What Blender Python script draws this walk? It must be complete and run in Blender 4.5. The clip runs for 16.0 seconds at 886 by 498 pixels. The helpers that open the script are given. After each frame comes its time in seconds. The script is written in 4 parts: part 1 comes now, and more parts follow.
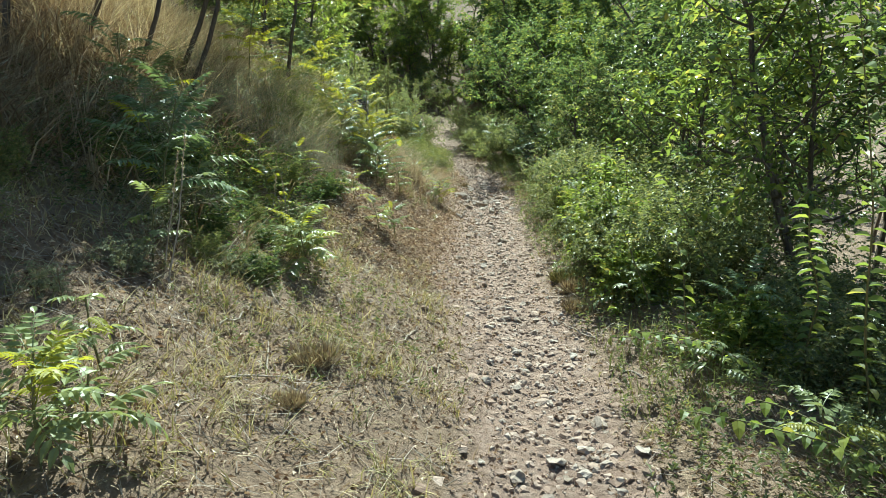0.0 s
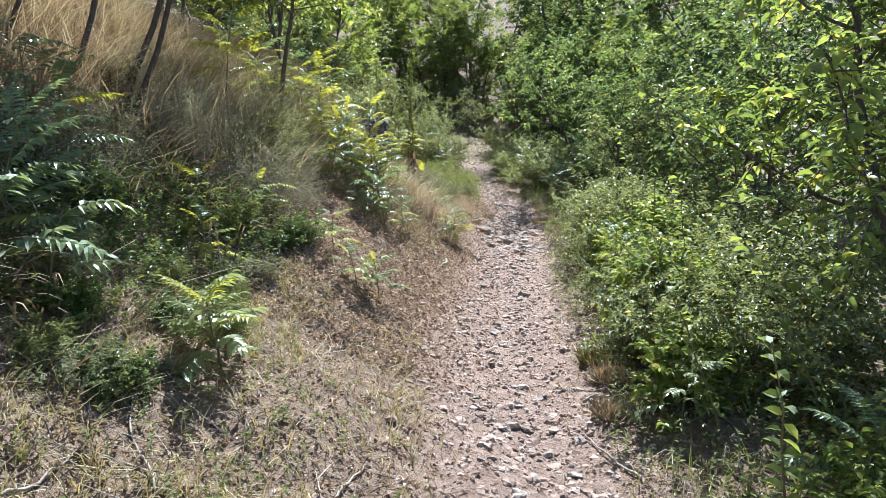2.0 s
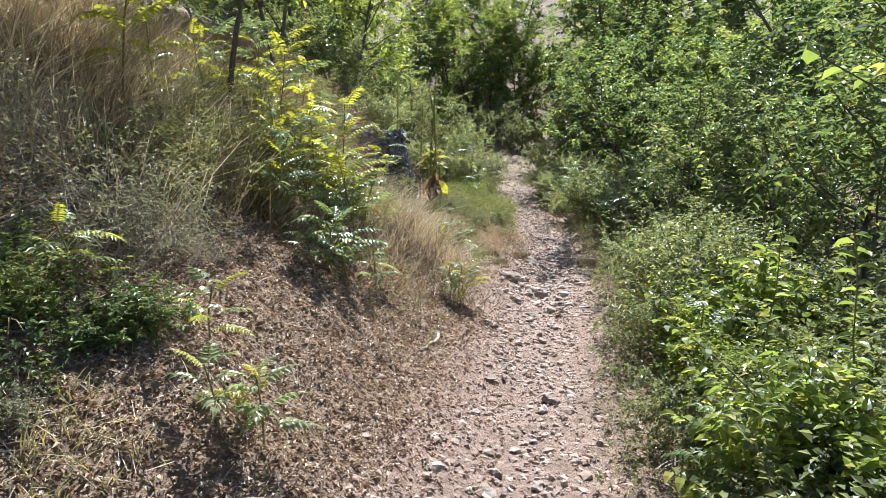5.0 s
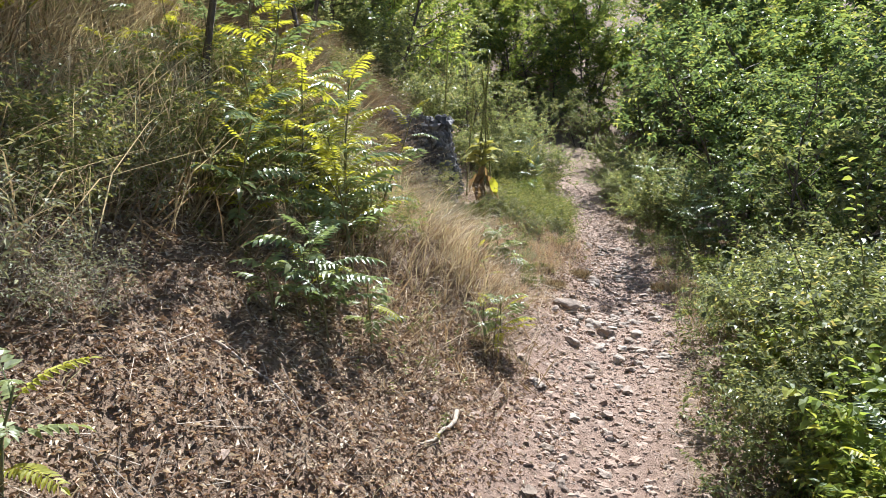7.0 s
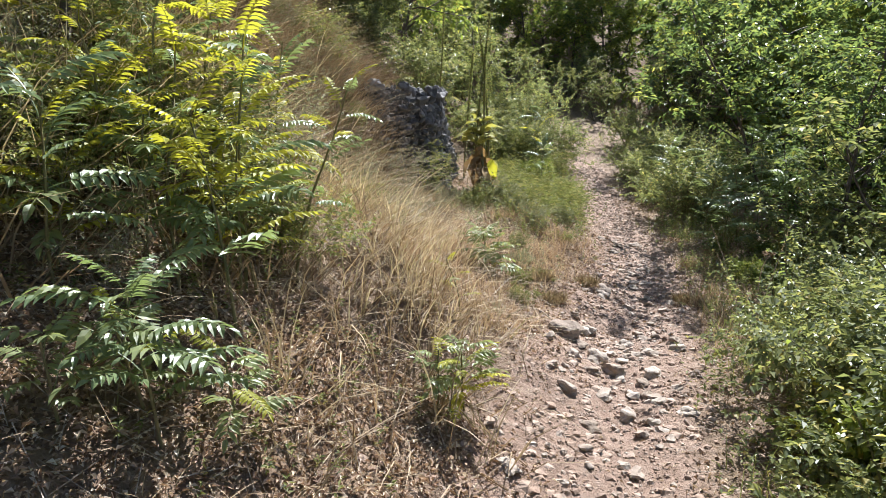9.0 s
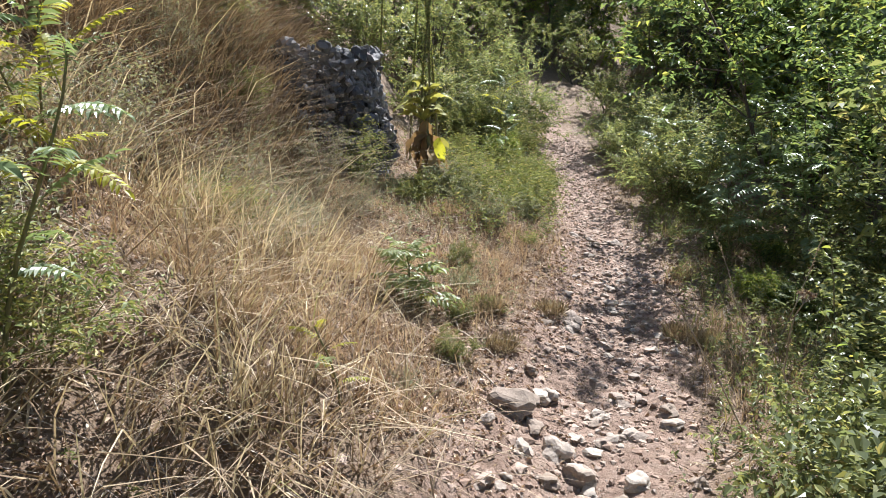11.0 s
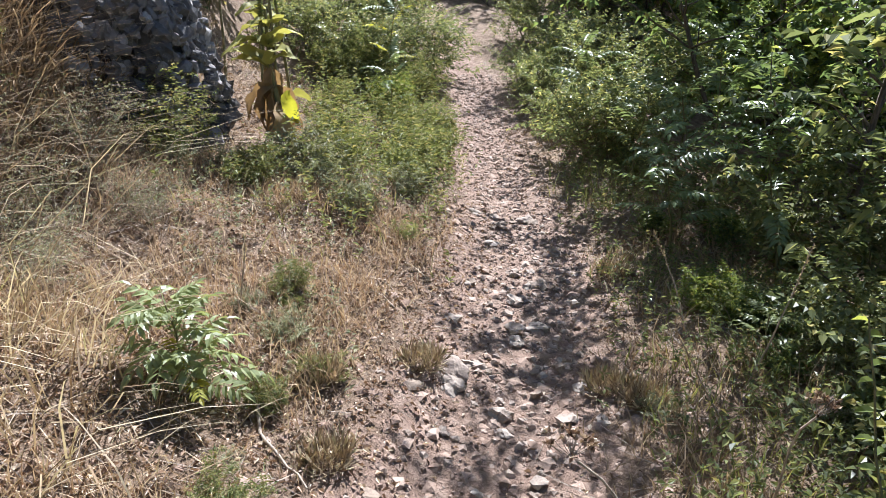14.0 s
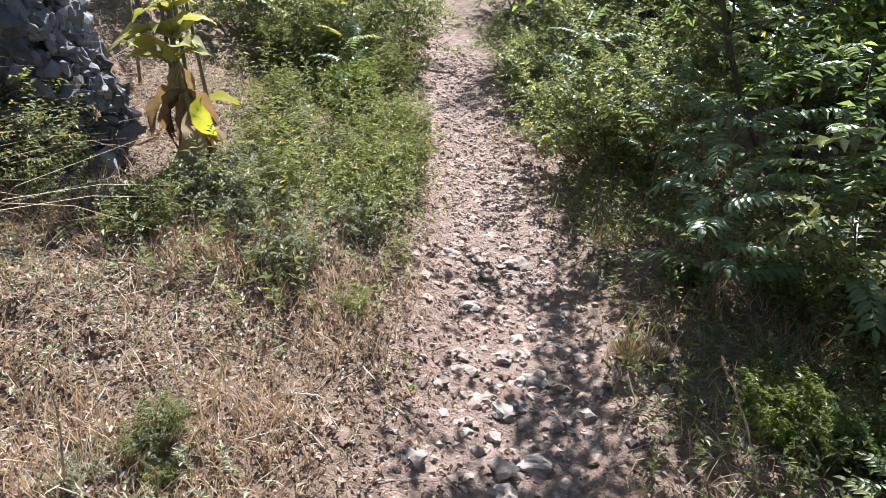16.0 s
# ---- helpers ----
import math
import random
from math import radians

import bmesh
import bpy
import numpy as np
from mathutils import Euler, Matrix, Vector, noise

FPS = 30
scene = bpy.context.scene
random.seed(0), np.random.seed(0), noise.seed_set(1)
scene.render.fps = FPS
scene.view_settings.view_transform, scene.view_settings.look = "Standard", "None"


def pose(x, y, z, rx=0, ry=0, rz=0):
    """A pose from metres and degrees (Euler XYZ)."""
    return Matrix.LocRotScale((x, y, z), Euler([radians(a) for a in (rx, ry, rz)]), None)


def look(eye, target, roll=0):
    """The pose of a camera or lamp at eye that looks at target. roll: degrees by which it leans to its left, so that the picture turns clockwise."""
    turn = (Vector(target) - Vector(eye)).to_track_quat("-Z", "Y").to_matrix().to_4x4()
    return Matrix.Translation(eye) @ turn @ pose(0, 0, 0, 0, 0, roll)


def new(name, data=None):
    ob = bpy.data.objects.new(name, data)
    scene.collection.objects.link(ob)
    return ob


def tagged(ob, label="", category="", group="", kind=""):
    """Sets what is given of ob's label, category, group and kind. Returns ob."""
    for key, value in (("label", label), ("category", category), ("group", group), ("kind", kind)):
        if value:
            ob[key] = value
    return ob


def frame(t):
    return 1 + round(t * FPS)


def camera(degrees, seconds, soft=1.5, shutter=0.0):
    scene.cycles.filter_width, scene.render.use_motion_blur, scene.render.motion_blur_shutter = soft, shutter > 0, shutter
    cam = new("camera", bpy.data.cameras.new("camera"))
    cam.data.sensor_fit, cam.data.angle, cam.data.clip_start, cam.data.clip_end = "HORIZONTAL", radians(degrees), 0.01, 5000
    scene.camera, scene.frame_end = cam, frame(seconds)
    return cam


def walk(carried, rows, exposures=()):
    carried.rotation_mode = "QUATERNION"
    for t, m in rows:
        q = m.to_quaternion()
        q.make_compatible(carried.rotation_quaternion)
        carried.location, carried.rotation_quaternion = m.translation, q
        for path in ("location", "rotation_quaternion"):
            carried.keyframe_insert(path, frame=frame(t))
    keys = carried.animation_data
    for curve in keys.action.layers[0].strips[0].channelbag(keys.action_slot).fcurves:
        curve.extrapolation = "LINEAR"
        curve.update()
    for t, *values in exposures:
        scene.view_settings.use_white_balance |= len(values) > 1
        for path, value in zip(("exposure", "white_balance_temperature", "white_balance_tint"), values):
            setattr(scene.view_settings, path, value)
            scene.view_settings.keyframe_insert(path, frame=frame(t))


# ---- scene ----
cam = camera(67.1, 16.0, soft=0.8)
# the eye's path along the trail: seconds, eye, target, roll
PATH = [
    (0, (0.059, -0.007, 1.507), (0.008, 1.945, 1.077), -2.2),
    (0.5, (0.123, 0.293, 1.5), (0.017, 2.246, 1.08), -1.9),
    (1, (0.209, 0.646, 1.544), (0.07, 2.599, 1.134), -1.5),
    (1.5, (0.211, 0.95, 1.518), (0.053, 2.907, 1.137), -1.6),
    (2, (0.312, 1.288, 1.524), (0.141, 3.246, 1.151), -1.5),
    (2.5, (0.352, 1.605, 1.495), (0.165, 3.563, 1.133), -1.5),
    (3, (0.46, 1.973, 1.505), (0.266, 3.933, 1.158), -1.3),
    (3.5, (0.42, 2.35, 1.492), (0.216, 4.31, 1.154), -1.0),
    (3.7, (0.46, 2.457, 1.497), (0.245, 4.418, 1.166), -0.9),
    (5.8, (0.521, 3.953, 1.452), (0.128, 5.888, 1.132), -0.2),
    (6, (0.484, 4.073, 1.458), (0.076, 6.005, 1.136), -0.0),
    (6.5, (0.45, 4.387, 1.467), (-0.011, 6.305, 1.136), 0.4),
    (7, (0.421, 4.725, 1.477), (-0.071, 6.631, 1.122), 1.0),
    (7.5, (0.344, 4.973, 1.5), (-0.169, 6.866, 1.106), 1.2),
    (8, (0.373, 5.225, 1.535), (-0.157, 7.11, 1.126), 1.4),
    (8.5, (0.386, 5.522, 1.537), (-0.157, 7.397, 1.103), 1.4),
    (9, (0.46, 5.871, 1.52), (-0.085, 7.744, 1.079), 1.3),
    (9.5, (0.53, 6.291, 1.52), (0.002, 8.167, 1.072), 1.2),
    (9.7, (0.519, 6.422, 1.534), (0.0, 8.301, 1.083), 0.9),
    (11.8, (0.442, 7.731, 1.561), (-0.018, 9.581, 0.955), 1.3),
    (12, (0.465, 7.806, 1.545), (0.015, 9.656, 0.933), 1.2),
    (12.5, (0.541, 7.973, 1.508), (0.132, 9.817, 0.85), 0.9),
    (13, (0.502, 8.245, 1.529), (0.145, 10.085, 0.83), 0.4),
    (13.5, (0.503, 8.464, 1.513), (0.187, 10.299, 0.783), 0.1),
    (14, (0.593, 8.777, 1.551), (0.297, 10.606, 0.799), -0.3),
    (14.5, (0.586, 9.114, 1.489), (0.303, 10.937, 0.717), -0.4),
    (15, (0.639, 9.387, 1.423), (0.372, 11.194, 0.608), -0.5),
    (15.5, (0.642, 9.591, 1.525), (0.38, 11.378, 0.667), -0.5),
    (15.7, (0.613, 9.669, 1.543), (0.359, 11.453, 0.674), -0.5),
    (16, (0.529, 9.893, 1.587), (0.271, 11.684, 0.734), -0.5),
]
walk(cam, [(t, look(eye, target, roll)) for t, eye, target, roll in PATH], exposures=[(0, 1.2, 5600, -12), (0.7, 1.33, 5600, 3), (2.0, 1.48, 5300, 8), (3.7, 1.48, 5400, 9), (7.0, 1.43, 5700, 10), (9.7, 1.43, 5800, 10), (12.0, 1.4, 5700, 12), (16.0, 1.6, 5500, 14)])

# ---- sky and sun: clear late-summer midday, the sun straight ahead ----
SUN_WAY = Vector((0.10, 1.0, 1.05)).normalized()
world = bpy.data.worlds.new("sky")
scene.world = world
world.use_nodes = True
wn = world.node_tree
sky = wn.nodes.new("ShaderNodeTexSky")
sky.sky_type = 'NISHITA'
sky.sun_disc = False
sky.sun_elevation = math.asin(SUN_WAY.z)
sky.sun_rotation = math.atan2(SUN_WAY.x, SUN_WAY.y)
back = wn.nodes["Background"]
back.inputs["Strength"].default_value = 0.058
wn.links.new(sky.outputs[0], back.inputs["Color"])
sun = new("sun", bpy.data.lights.new("sun", 'SUN'))
sun.data.energy = 5.0
sun.data.angle = radians(0.55)
sun.data.color = (1.0, 0.95, 0.86)
sun.matrix_world = look(SUN_WAY * 60, (0, 0, 0))


# ---- materials ----
def nodes_of(name):
    m = bpy.data.materials.new(name)
    m.use_nodes = True
    nt = m.node_tree
    return m, nt, nt.nodes["Principled BSDF"]


def ramp(nt, fac, stops):
    r = nt.nodes.new("ShaderNodeValToRGB")
    els = r.color_ramp.elements
    while len(els) < len(stops):
        els.new(0.5)
    for e, (p, c) in zip(els, stops):
        e.position, e.color = p, (*c, 1)
    nt.links.new(fac, r.inputs[0])
    return r.outputs[0]


def noise_tex(nt, scale, detail=4, rough=0.6, vec=None):
    n = nt.nodes.new("ShaderNodeTexNoise")
    n.inputs["Scale"].default_value, n.inputs["Detail"].default_value, n.inputs["Roughness"].default_value = scale, detail, rough
    if vec:
        nt.links.new(vec, n.inputs["Vector"])
    return n.outputs["Fac"]


def mix_col(nt, fac, a, b, mode='MIX'):
    m = nt.nodes.new("ShaderNodeMix")
    m.data_type, m.blend_type = 'RGBA', mode
    for s, v in ((m.inputs[0], fac), (m.inputs[6], a), (m.inputs[7], b)):
        if isinstance(v, (int, float)):
            s.default_value = v
        elif isinstance(v, tuple):
            s.default_value = (*v, 1)
        else:
            nt.links.new(v, s)
    return m.outputs[2]


def bump(nt, bsdf, fac, dist, strength=0.6):
    b = nt.nodes.new("ShaderNodeBump")
    b.inputs["Distance"].default_value, b.inputs["Strength"].default_value = dist, strength
    nt.links.new(fac, b.inputs["Height"])
    nt.links.new(b.outputs[0], bsdf.inputs["Normal"])


def world_pos(nt):
    return nt.nodes.new("ShaderNodeNewGeometry").outputs["Position"]


def leaf_material(name, stops, gloss=0.45, through_light=0.45, warm=(1.15, 1.1, 0.72)):
    """Thin leaves: each one has its own shade; light passes through them."""
    m, nt, b = nodes_of(name)
    g = nt.nodes.new("ShaderNodeNewGeometry")
    col = ramp(nt, g.outputs["Random Per Island"], stops)
    info = nt.nodes.new("ShaderNodeObjectInfo")
    hs = nt.nodes.new("ShaderNodeHueSaturation")
    shade = nt.nodes.new("ShaderNodeMapRange")
    shade.inputs["To Min"].default_value, shade.inputs["To Max"].default_value = 0.82, 1.18
    nt.links.new(info.outputs["Random"], shade.inputs["Value"])
    nt.links.new(shade.outputs[0], hs.inputs["Value"])
    nt.links.new(col, hs.inputs["Color"])
    spots = noise_tex(nt, 55, 3, 0.6, g.outputs["Position"])
    col2 = mix_col(nt, ramp(nt, spots, [(0.35, (0, 0, 0)), (0.75, (0.4, 0.4, 0.4))]), hs.outputs[0], (1.35, 1.3, 0.9), 'MULTIPLY')
    nt.links.new(col2, b.inputs["Base Color"])
    b.inputs["Roughness"].default_value = gloss
    tr = nt.nodes.new("ShaderNodeBsdfTranslucent")
    nt.links.new(mix_col(nt, 1.0, col2, warm, 'MULTIPLY'), tr.inputs["Color"])
    mx = nt.nodes.new("ShaderNodeMixShader")
    mx.inputs[0].default_value = through_light
    nt.links.new(b.outputs[0], mx.inputs[1])
    nt.links.new(tr.outputs[0], mx.inputs[2])
    nt.links.new(mx.outputs[0], nt.nodes["Material Output"].inputs["Surface"])
    return m


LEAF_TREE = leaf_material("tree_leaf", [(0.0, (0.075, 0.115, 0.055)), (0.45, (0.125, 0.18, 0.075)), (0.85, (0.20, 0.25, 0.085)), (1.0, (0.33, 0.33, 0.10))], 0.4, 0.55)
LEAF_BUSH = leaf_material("bush_leaf", [(0.0, (0.10, 0.125, 0.065)), (0.5, (0.18, 0.21, 0.10)), (0.9, (0.28, 0.295, 0.13)), (1.0, (0.42, 0.36, 0.16))], 0.4, 0.5)
LEAF_LIGHT = leaf_material("light_leaf", [(0.0, (0.13, 0.18, 0.05)), (0.6, (0.22, 0.28, 0.07)), (0.92, (0.33, 0.36, 0.09)), (1.0, (0.42, 0.36, 0.10))], 0.4, 0.56)
LEAF_PINNATE = leaf_material("pinnate_leaf", [(0.0, (0.12, 0.17, 0.085)), (0.6, (0.17, 0.225, 0.11)), (1.0, (0.26, 0.30, 0.12))], 0.36, 0.42)
LEAF_SAPLING = leaf_material("sapling_leaf", [(0.0, (0.16, 0.20, 0.10)), (0.6, (0.24, 0.28, 0.13)), (1.0, (0.36, 0.37, 0.15))], 0.4, 0.45)
LEAF_YELLOW = leaf_material("yellowing_leaf", [(0.0, (0.24, 0.29, 0.05)), (0.6, (0.36, 0.36, 0.06)), (1.0, (0.50, 0.41, 0.07))], 0.5, 0.52, (1.2, 1.15, 0.5))
LEAF_MULLEIN = leaf_material("mullein_leaf", [(0.0, (0.22, 0.25, 0.09)), (0.6, (0.33, 0.32, 0.10)), (1.0, (0.48, 0.39, 0.08))], 0.7, 0.38)
LEAF_WITHERED = leaf_material("withered_leaf", [(0.0, (0.20, 0.13, 0.07)), (1.0, (0.37, 0.27, 0.15))], 0.8, 0.3, (1.1, 0.95, 0.7))
LEAF_WEED = leaf_material("weed_leaf", [(0.0, (0.12, 0.15, 0.06)), (0.5, (0.20, 0.23, 0.085)), (0.9, (0.31, 0.30, 0.12)), (1.0, (0.42, 0.34, 0.16))], 0.6, 0.4)
LEAF_GREY = leaf_material("grey_weed_leaf", [(0.0, (0.17, 0.19, 0.12)), (0.6, (0.27, 0.28, 0.19)), (1.0, (0.36, 0.34, 0.22))], 0.7, 0.3)
GRASS_DRY = leaf_material("dry_grass", [(0.0, (0.20, 0.14, 0.085)), (0.45, (0.43, 0.34, 0.23)), (0.85, (0.66, 0.56, 0.41)), (1.0, (0.32, 0.30, 0.14))], 0.5, 0.28, (1.05, 1.0, 0.82))
GRASS_BROWN = leaf_material("withered_grass", [(0.0, (0.15, 0.10, 0.06)), (0.6, (0.29, 0.21, 0.135)), (1.0, (0.43, 0.34, 0.23))], 0.7, 0.25, (1.1, 1.0, 0.8))
GRASS_TUFT = leaf_material("tuft_grass", [(0.0, (0.15, 0.15, 0.06)), (0.5, (0.30, 0.27, 0.12)), (1.0, (0.48, 0.40, 0.22))], 0.6, 0.35, (1.1, 1.0, 0.7))
GRASS_PINK = leaf_material("russet_grass", [(0.0, (0.26, 0.17, 0.11)), (0.5, (0.45, 0.325, 0.22)), (1.0, (0.62, 0.50, 0.36))], 0.6, 0.27, (1.05, 1.0, 0.82))
GRASS_GREEN = leaf_material("green_grass", [(0.0, (0.13, 0.165, 0.055)), (0.6, (0.22, 0.245, 0.085)), (1.0, (0.38, 0.34, 0.14))], 0.5, 0.4)
LITTER = leaf_material("leaf_litter", [(0.0, (0.08, 0.05, 0.035)), (0.35, (0.25, 0.165, 0.115)), (0.7, (0.45, 0.335, 0.25)), (1.0, (0.68, 0.60, 0.50))], 0.8, 0.2, (1.1, 0.95, 0.7))


def bark_material(name, dark, light):
    m, nt, b = nodes_of(name)
    p = world_pos(nt)
    mp = nt.nodes.new("ShaderNodeMapping")
    mp.inputs["Scale"].default_value = (1, 1, 0.25)
    nt.links.new(p, mp.inputs["Vector"])
    n = noise_tex(nt, 60, 6, 0.65, mp.outputs[0])
    nt.links.new(ramp(nt, n, [(0.3, dark), (0.7, light)]), b.inputs["Base Color"])
    b.inputs["Roughness"].default_value = 0.85
    bump(nt, b, n, 0.01)
    return m


BARK = bark_material("bark", (0.05, 0.038, 0.028), (0.17, 0.13, 0.10))
BARK_GREEN = bark_material("green_stem", (0.10, 0.11, 0.04), (0.22, 0.17, 0.08))
DEADWOOD = bark_material("dead_wood", (0.22, 0.17, 0.12), (0.50, 0.42, 0.34))


def stone_material(name, stops, island=False):
    m, nt, b = nodes_of(name)
    p = world_pos(nt)
    n = noise_tex(nt, 9, 6, 0.65, p)
    fine = noise_tex(nt, 85, 5, 0.7, p)
    if island:
        r = nt.nodes.new("ShaderNodeNewGeometry").outputs["Random Per Island"]
    else:
        r = nt.nodes.new("ShaderNodeObjectInfo").outputs["Random"]
    base = ramp(nt, r, stops)
    c = mix_col(nt, 0.55, base, ramp(nt, n, [(0.3, (0.45, 0.42, 0.4)), (0.7, (1, 1, 1))]), 'MULTIPLY')
    c = mix_col(nt, 0.5, c, ramp(nt, fine, [(0.3, (0.55, 0.52, 0.5)), (0.65, (1.1, 1.1, 1.1))]), 'MULTIPLY')
    nt.links.new(c, b.inputs["Base Color"])
    b.inputs["Roughness"].default_value = 0.9
    bump(nt, b, fine, 0.006, 0.8)
    return m


STONE = stone_material("trail_stone", [(0.0, (0.29, 0.225, 0.17)), (0.5, (0.40, 0.32, 0.26)), (1.0, (0.52, 0.45, 0.38))])
PEBBLE = stone_material("pebbles", [(0.0, (0.26, 0.18, 0.135)), (0.5, (0.37, 0.275, 0.215)), (1.0, (0.50, 0.42, 0.35))], True)
CLOD = stone_material("clods", [(0.0, (0.27, 0.18, 0.13)), (0.5, (0.40, 0.285, 0.215)), (1.0, (0.52, 0.40, 0.32))], True)
WALL_STONE = stone_material("wall_stone", [(0.0, (0.08, 0.075, 0.075)), (0.6, (0.19, 0.18, 0.18)), (1.0, (0.42, 0.40, 0.39))])


def ground_material():
    """Trodden pinkish earth on the trail, darker littered soil beside it."""
    m, nt, b = nodes_of("earth")
    p = world_pos(nt)
    at = nt.nodes.new("ShaderNodeAttribute")
    at.attribute_name = "trodden"
    big = noise_tex(nt, 1.6, 5, 0.6, p)
    mid = noise_tex(nt, 14, 6, 0.65, p)
    fine = noise_tex(nt, 110, 5, 0.75, p)
    path_c = ramp(nt, mid, [(0.25, (0.21, 0.135, 0.095)), (0.5, (0.35, 0.24, 0.18)), (0.8, (0.49, 0.375, 0.30))])
    soil_c = ramp(nt, mid, [(0.25, (0.15, 0.10, 0.065)), (0.5, (0.28, 0.195, 0.13)), (0.75, (0.40, 0.30, 0.20))])
    edge = nt.nodes.new("ShaderNodeMath")
    edge.operation = 'MULTIPLY_ADD'
    nt.links.new(mid, edge.inputs[0])
    edge.inputs[1].default_value = 1.0
    nt.links.new(at.outputs["Fac"], edge.inputs[2])
    fac = ramp(nt, edge.outputs[0], [(0.72, (0, 0, 0)), (1.08 / 1.1, (1, 1, 1))])
    c = mix_col(nt, fac, soil_c, path_c)
    c = mix_col(nt, 0.5, c, ramp(nt, fine, [(0.3, (0.6, 0.56, 0.52)), (0.65, (1.12, 1.1, 1.08))]), 'MULTIPLY')
    c = mix_col(nt, 0.35, c, ramp(nt, big, [(0.3, (0.72, 0.7, 0.68)), (0.7, (1.1, 1.08, 1.05))]), 'MULTIPLY')
    nt.links.new(c, b.inputs["Base Color"])
    b.inputs["Roughness"].default_value = 0.95
    add = nt.nodes.new("ShaderNodeMath")
    add.operation = 'MULTIPLY_ADD'
    nt.links.new(mid, add.inputs[0])
    add.inputs[1].default_value = 2.5
    nt.links.new(fine, add.inputs[2])
    bump(nt, b, add.outputs[0], 0.02, 1.0)
    return m


EARTH = ground_material()

# ---- the lie of the land ----
# along the trail: y, centre x, height, half width
TRAIL = np.array([(-30, -1.0, 0.2, .45), (-3, .25, 0.0, .38), (2.6, .43, .01, .29), (4, .41, .02, .31), (5, .28, .02, .41), (6, .29, .03, .41), (7.5, .32, .03, .39), (8.8, .36, .02, .41), (10, .42, .01, .41),
                  (11, .49, .01, .35), (11.7, .5, .03, .33), (12.7, .42, .06, .31), (13.4, .26, .11, .24), (14.4, .09, .18, .25), (15.4, -.12, .29, .24), (16.5, -.34, .42, .24), (17.7, -.78, .56, .23), (19.2, -1.2, .82, .25), (20.3, -1.5, 1.04, .27), (27, -4.5, 2.0, .4), (60, -14, 5, .4)])


def trail(y):
    return [np.interp(y, TRAIL[:, 0], TRAIL[:, k]) for k in (1, 2, 3)]


def waves(x, y, k, seed):
    r = np.random.RandomState(seed)
    out = 0
    for i in range(7):
        a, f, ph = r.uniform(0, 6.28), k * r.uniform(0.5, 2.2), r.uniform(0, 6.28)
        out = out + np.sin((x * math.cos(a) + y * math.sin(a)) * f + ph) / 7
    return out


def height(x, y):
    """Height of the ground at places x, y (arrays or numbers)."""
    x, y = np.asarray(x, float), np.asarray(y, float)
    cx, cz, hw = trail(y)
    d = cx - x
    steep = np.interp(d, [0, .15, .27, .55, .73, .9, 1.13, 1.35, 1.67, 2.4, 4, 8, 20, 60, 400], [0, .03, .07, .22, .32, .46, .63, .76, .95, 1.5, 2.5, 4.3, 8, 16, 30])
    gentle = np.interp(d, [0, .2, .4, .5, .8, 1.05, 1.75, 2.6, 4, 8, 20, 60, 400], [0, .05, .14, .18, .33, .43, .76, 1.28, 2.05, 4.0, 8, 16, 30])
    shelf = np.interp(d, [0, .25, .37, .7, 1.03, 1.6, 2.0, 2.35, 2.9, 4, 8, 20, 60, 400], [0, .04, .10, .19, .30, .42, .5, .65, 1.5, 2.4, 4.2, 8, 16, 30])
    w1 = np.clip((y - 4.3) / 1.6, 0, 1)
    w1 = w1 * w1 * (3 - 2 * w1)
    w2 = np.clip((y - 9.0) / 1.7, 0, 1)
    w2 = w2 * w2 * (3 - 2 * w2)
    left = (gentle * (1 - w1) + steep * w1) * (1 - w2) + shelf * w2
    right = np.interp(-d, [0, .45, .8, 1.2, 2, 4, 10, 40, 400], [0, .01, .04, 0, -.35, -.8, -1.0, -2, -6])
    z = cz + np.where(d > 0, left, right)
    z = z + .42 * np.clip(y - 23, 0, 40) * np.clip((y - 23) / 4, 0, 1)
    off = np.clip((np.abs(d) - hw) / .5, 0, 1)
    z = z + waves(x, y, 5, 1) * (.012 + .06 * off) + waves(x, y, 19, 2) * (.010 + .018 * off) + waves(x, y, 60, 3) * .009 + waves(x, y, 33, 4) * .012
    z = z - .025 * np.exp(-((d + .08 + .1 * np.sin(y * 1.7)) / .16) ** 2)
    return z


def H(x, y):
    return float(height(x, y))


def mesh_from(name, verts, faces, mat, smooth=False):
    me = bpy.data.meshes.new(name)
    me.from_pydata(verts.tolist() if hasattr(verts, "tolist") else verts, [], faces.tolist() if hasattr(faces, "tolist") else faces)
    if mat:
        me.materials.append(mat)
    if smooth:
        me.polygons.foreach_set("use_smooth", [True] * len(me.polygons))
    return me


def part(name, data, material, parent, label=""):
    """Links a bmesh or a mesh as one mesh object under a thing or a part."""
    if isinstance(data, bmesh.types.BMesh):
        me = bpy.data.meshes.new(name)
        data.to_mesh(me)
        data.free()
        me.materials.append(material)
        data = me
    ob = new(name, data)
    ob.parent = parent
    if label:
        ob["label"] = label
    return ob


def empty_thing(name, m, label, category, group=""):
    ob = new(name)
    ob.matrix_world = m
    ob.empty_display_size = 0.1
    return tagged(ob, label, category, group)


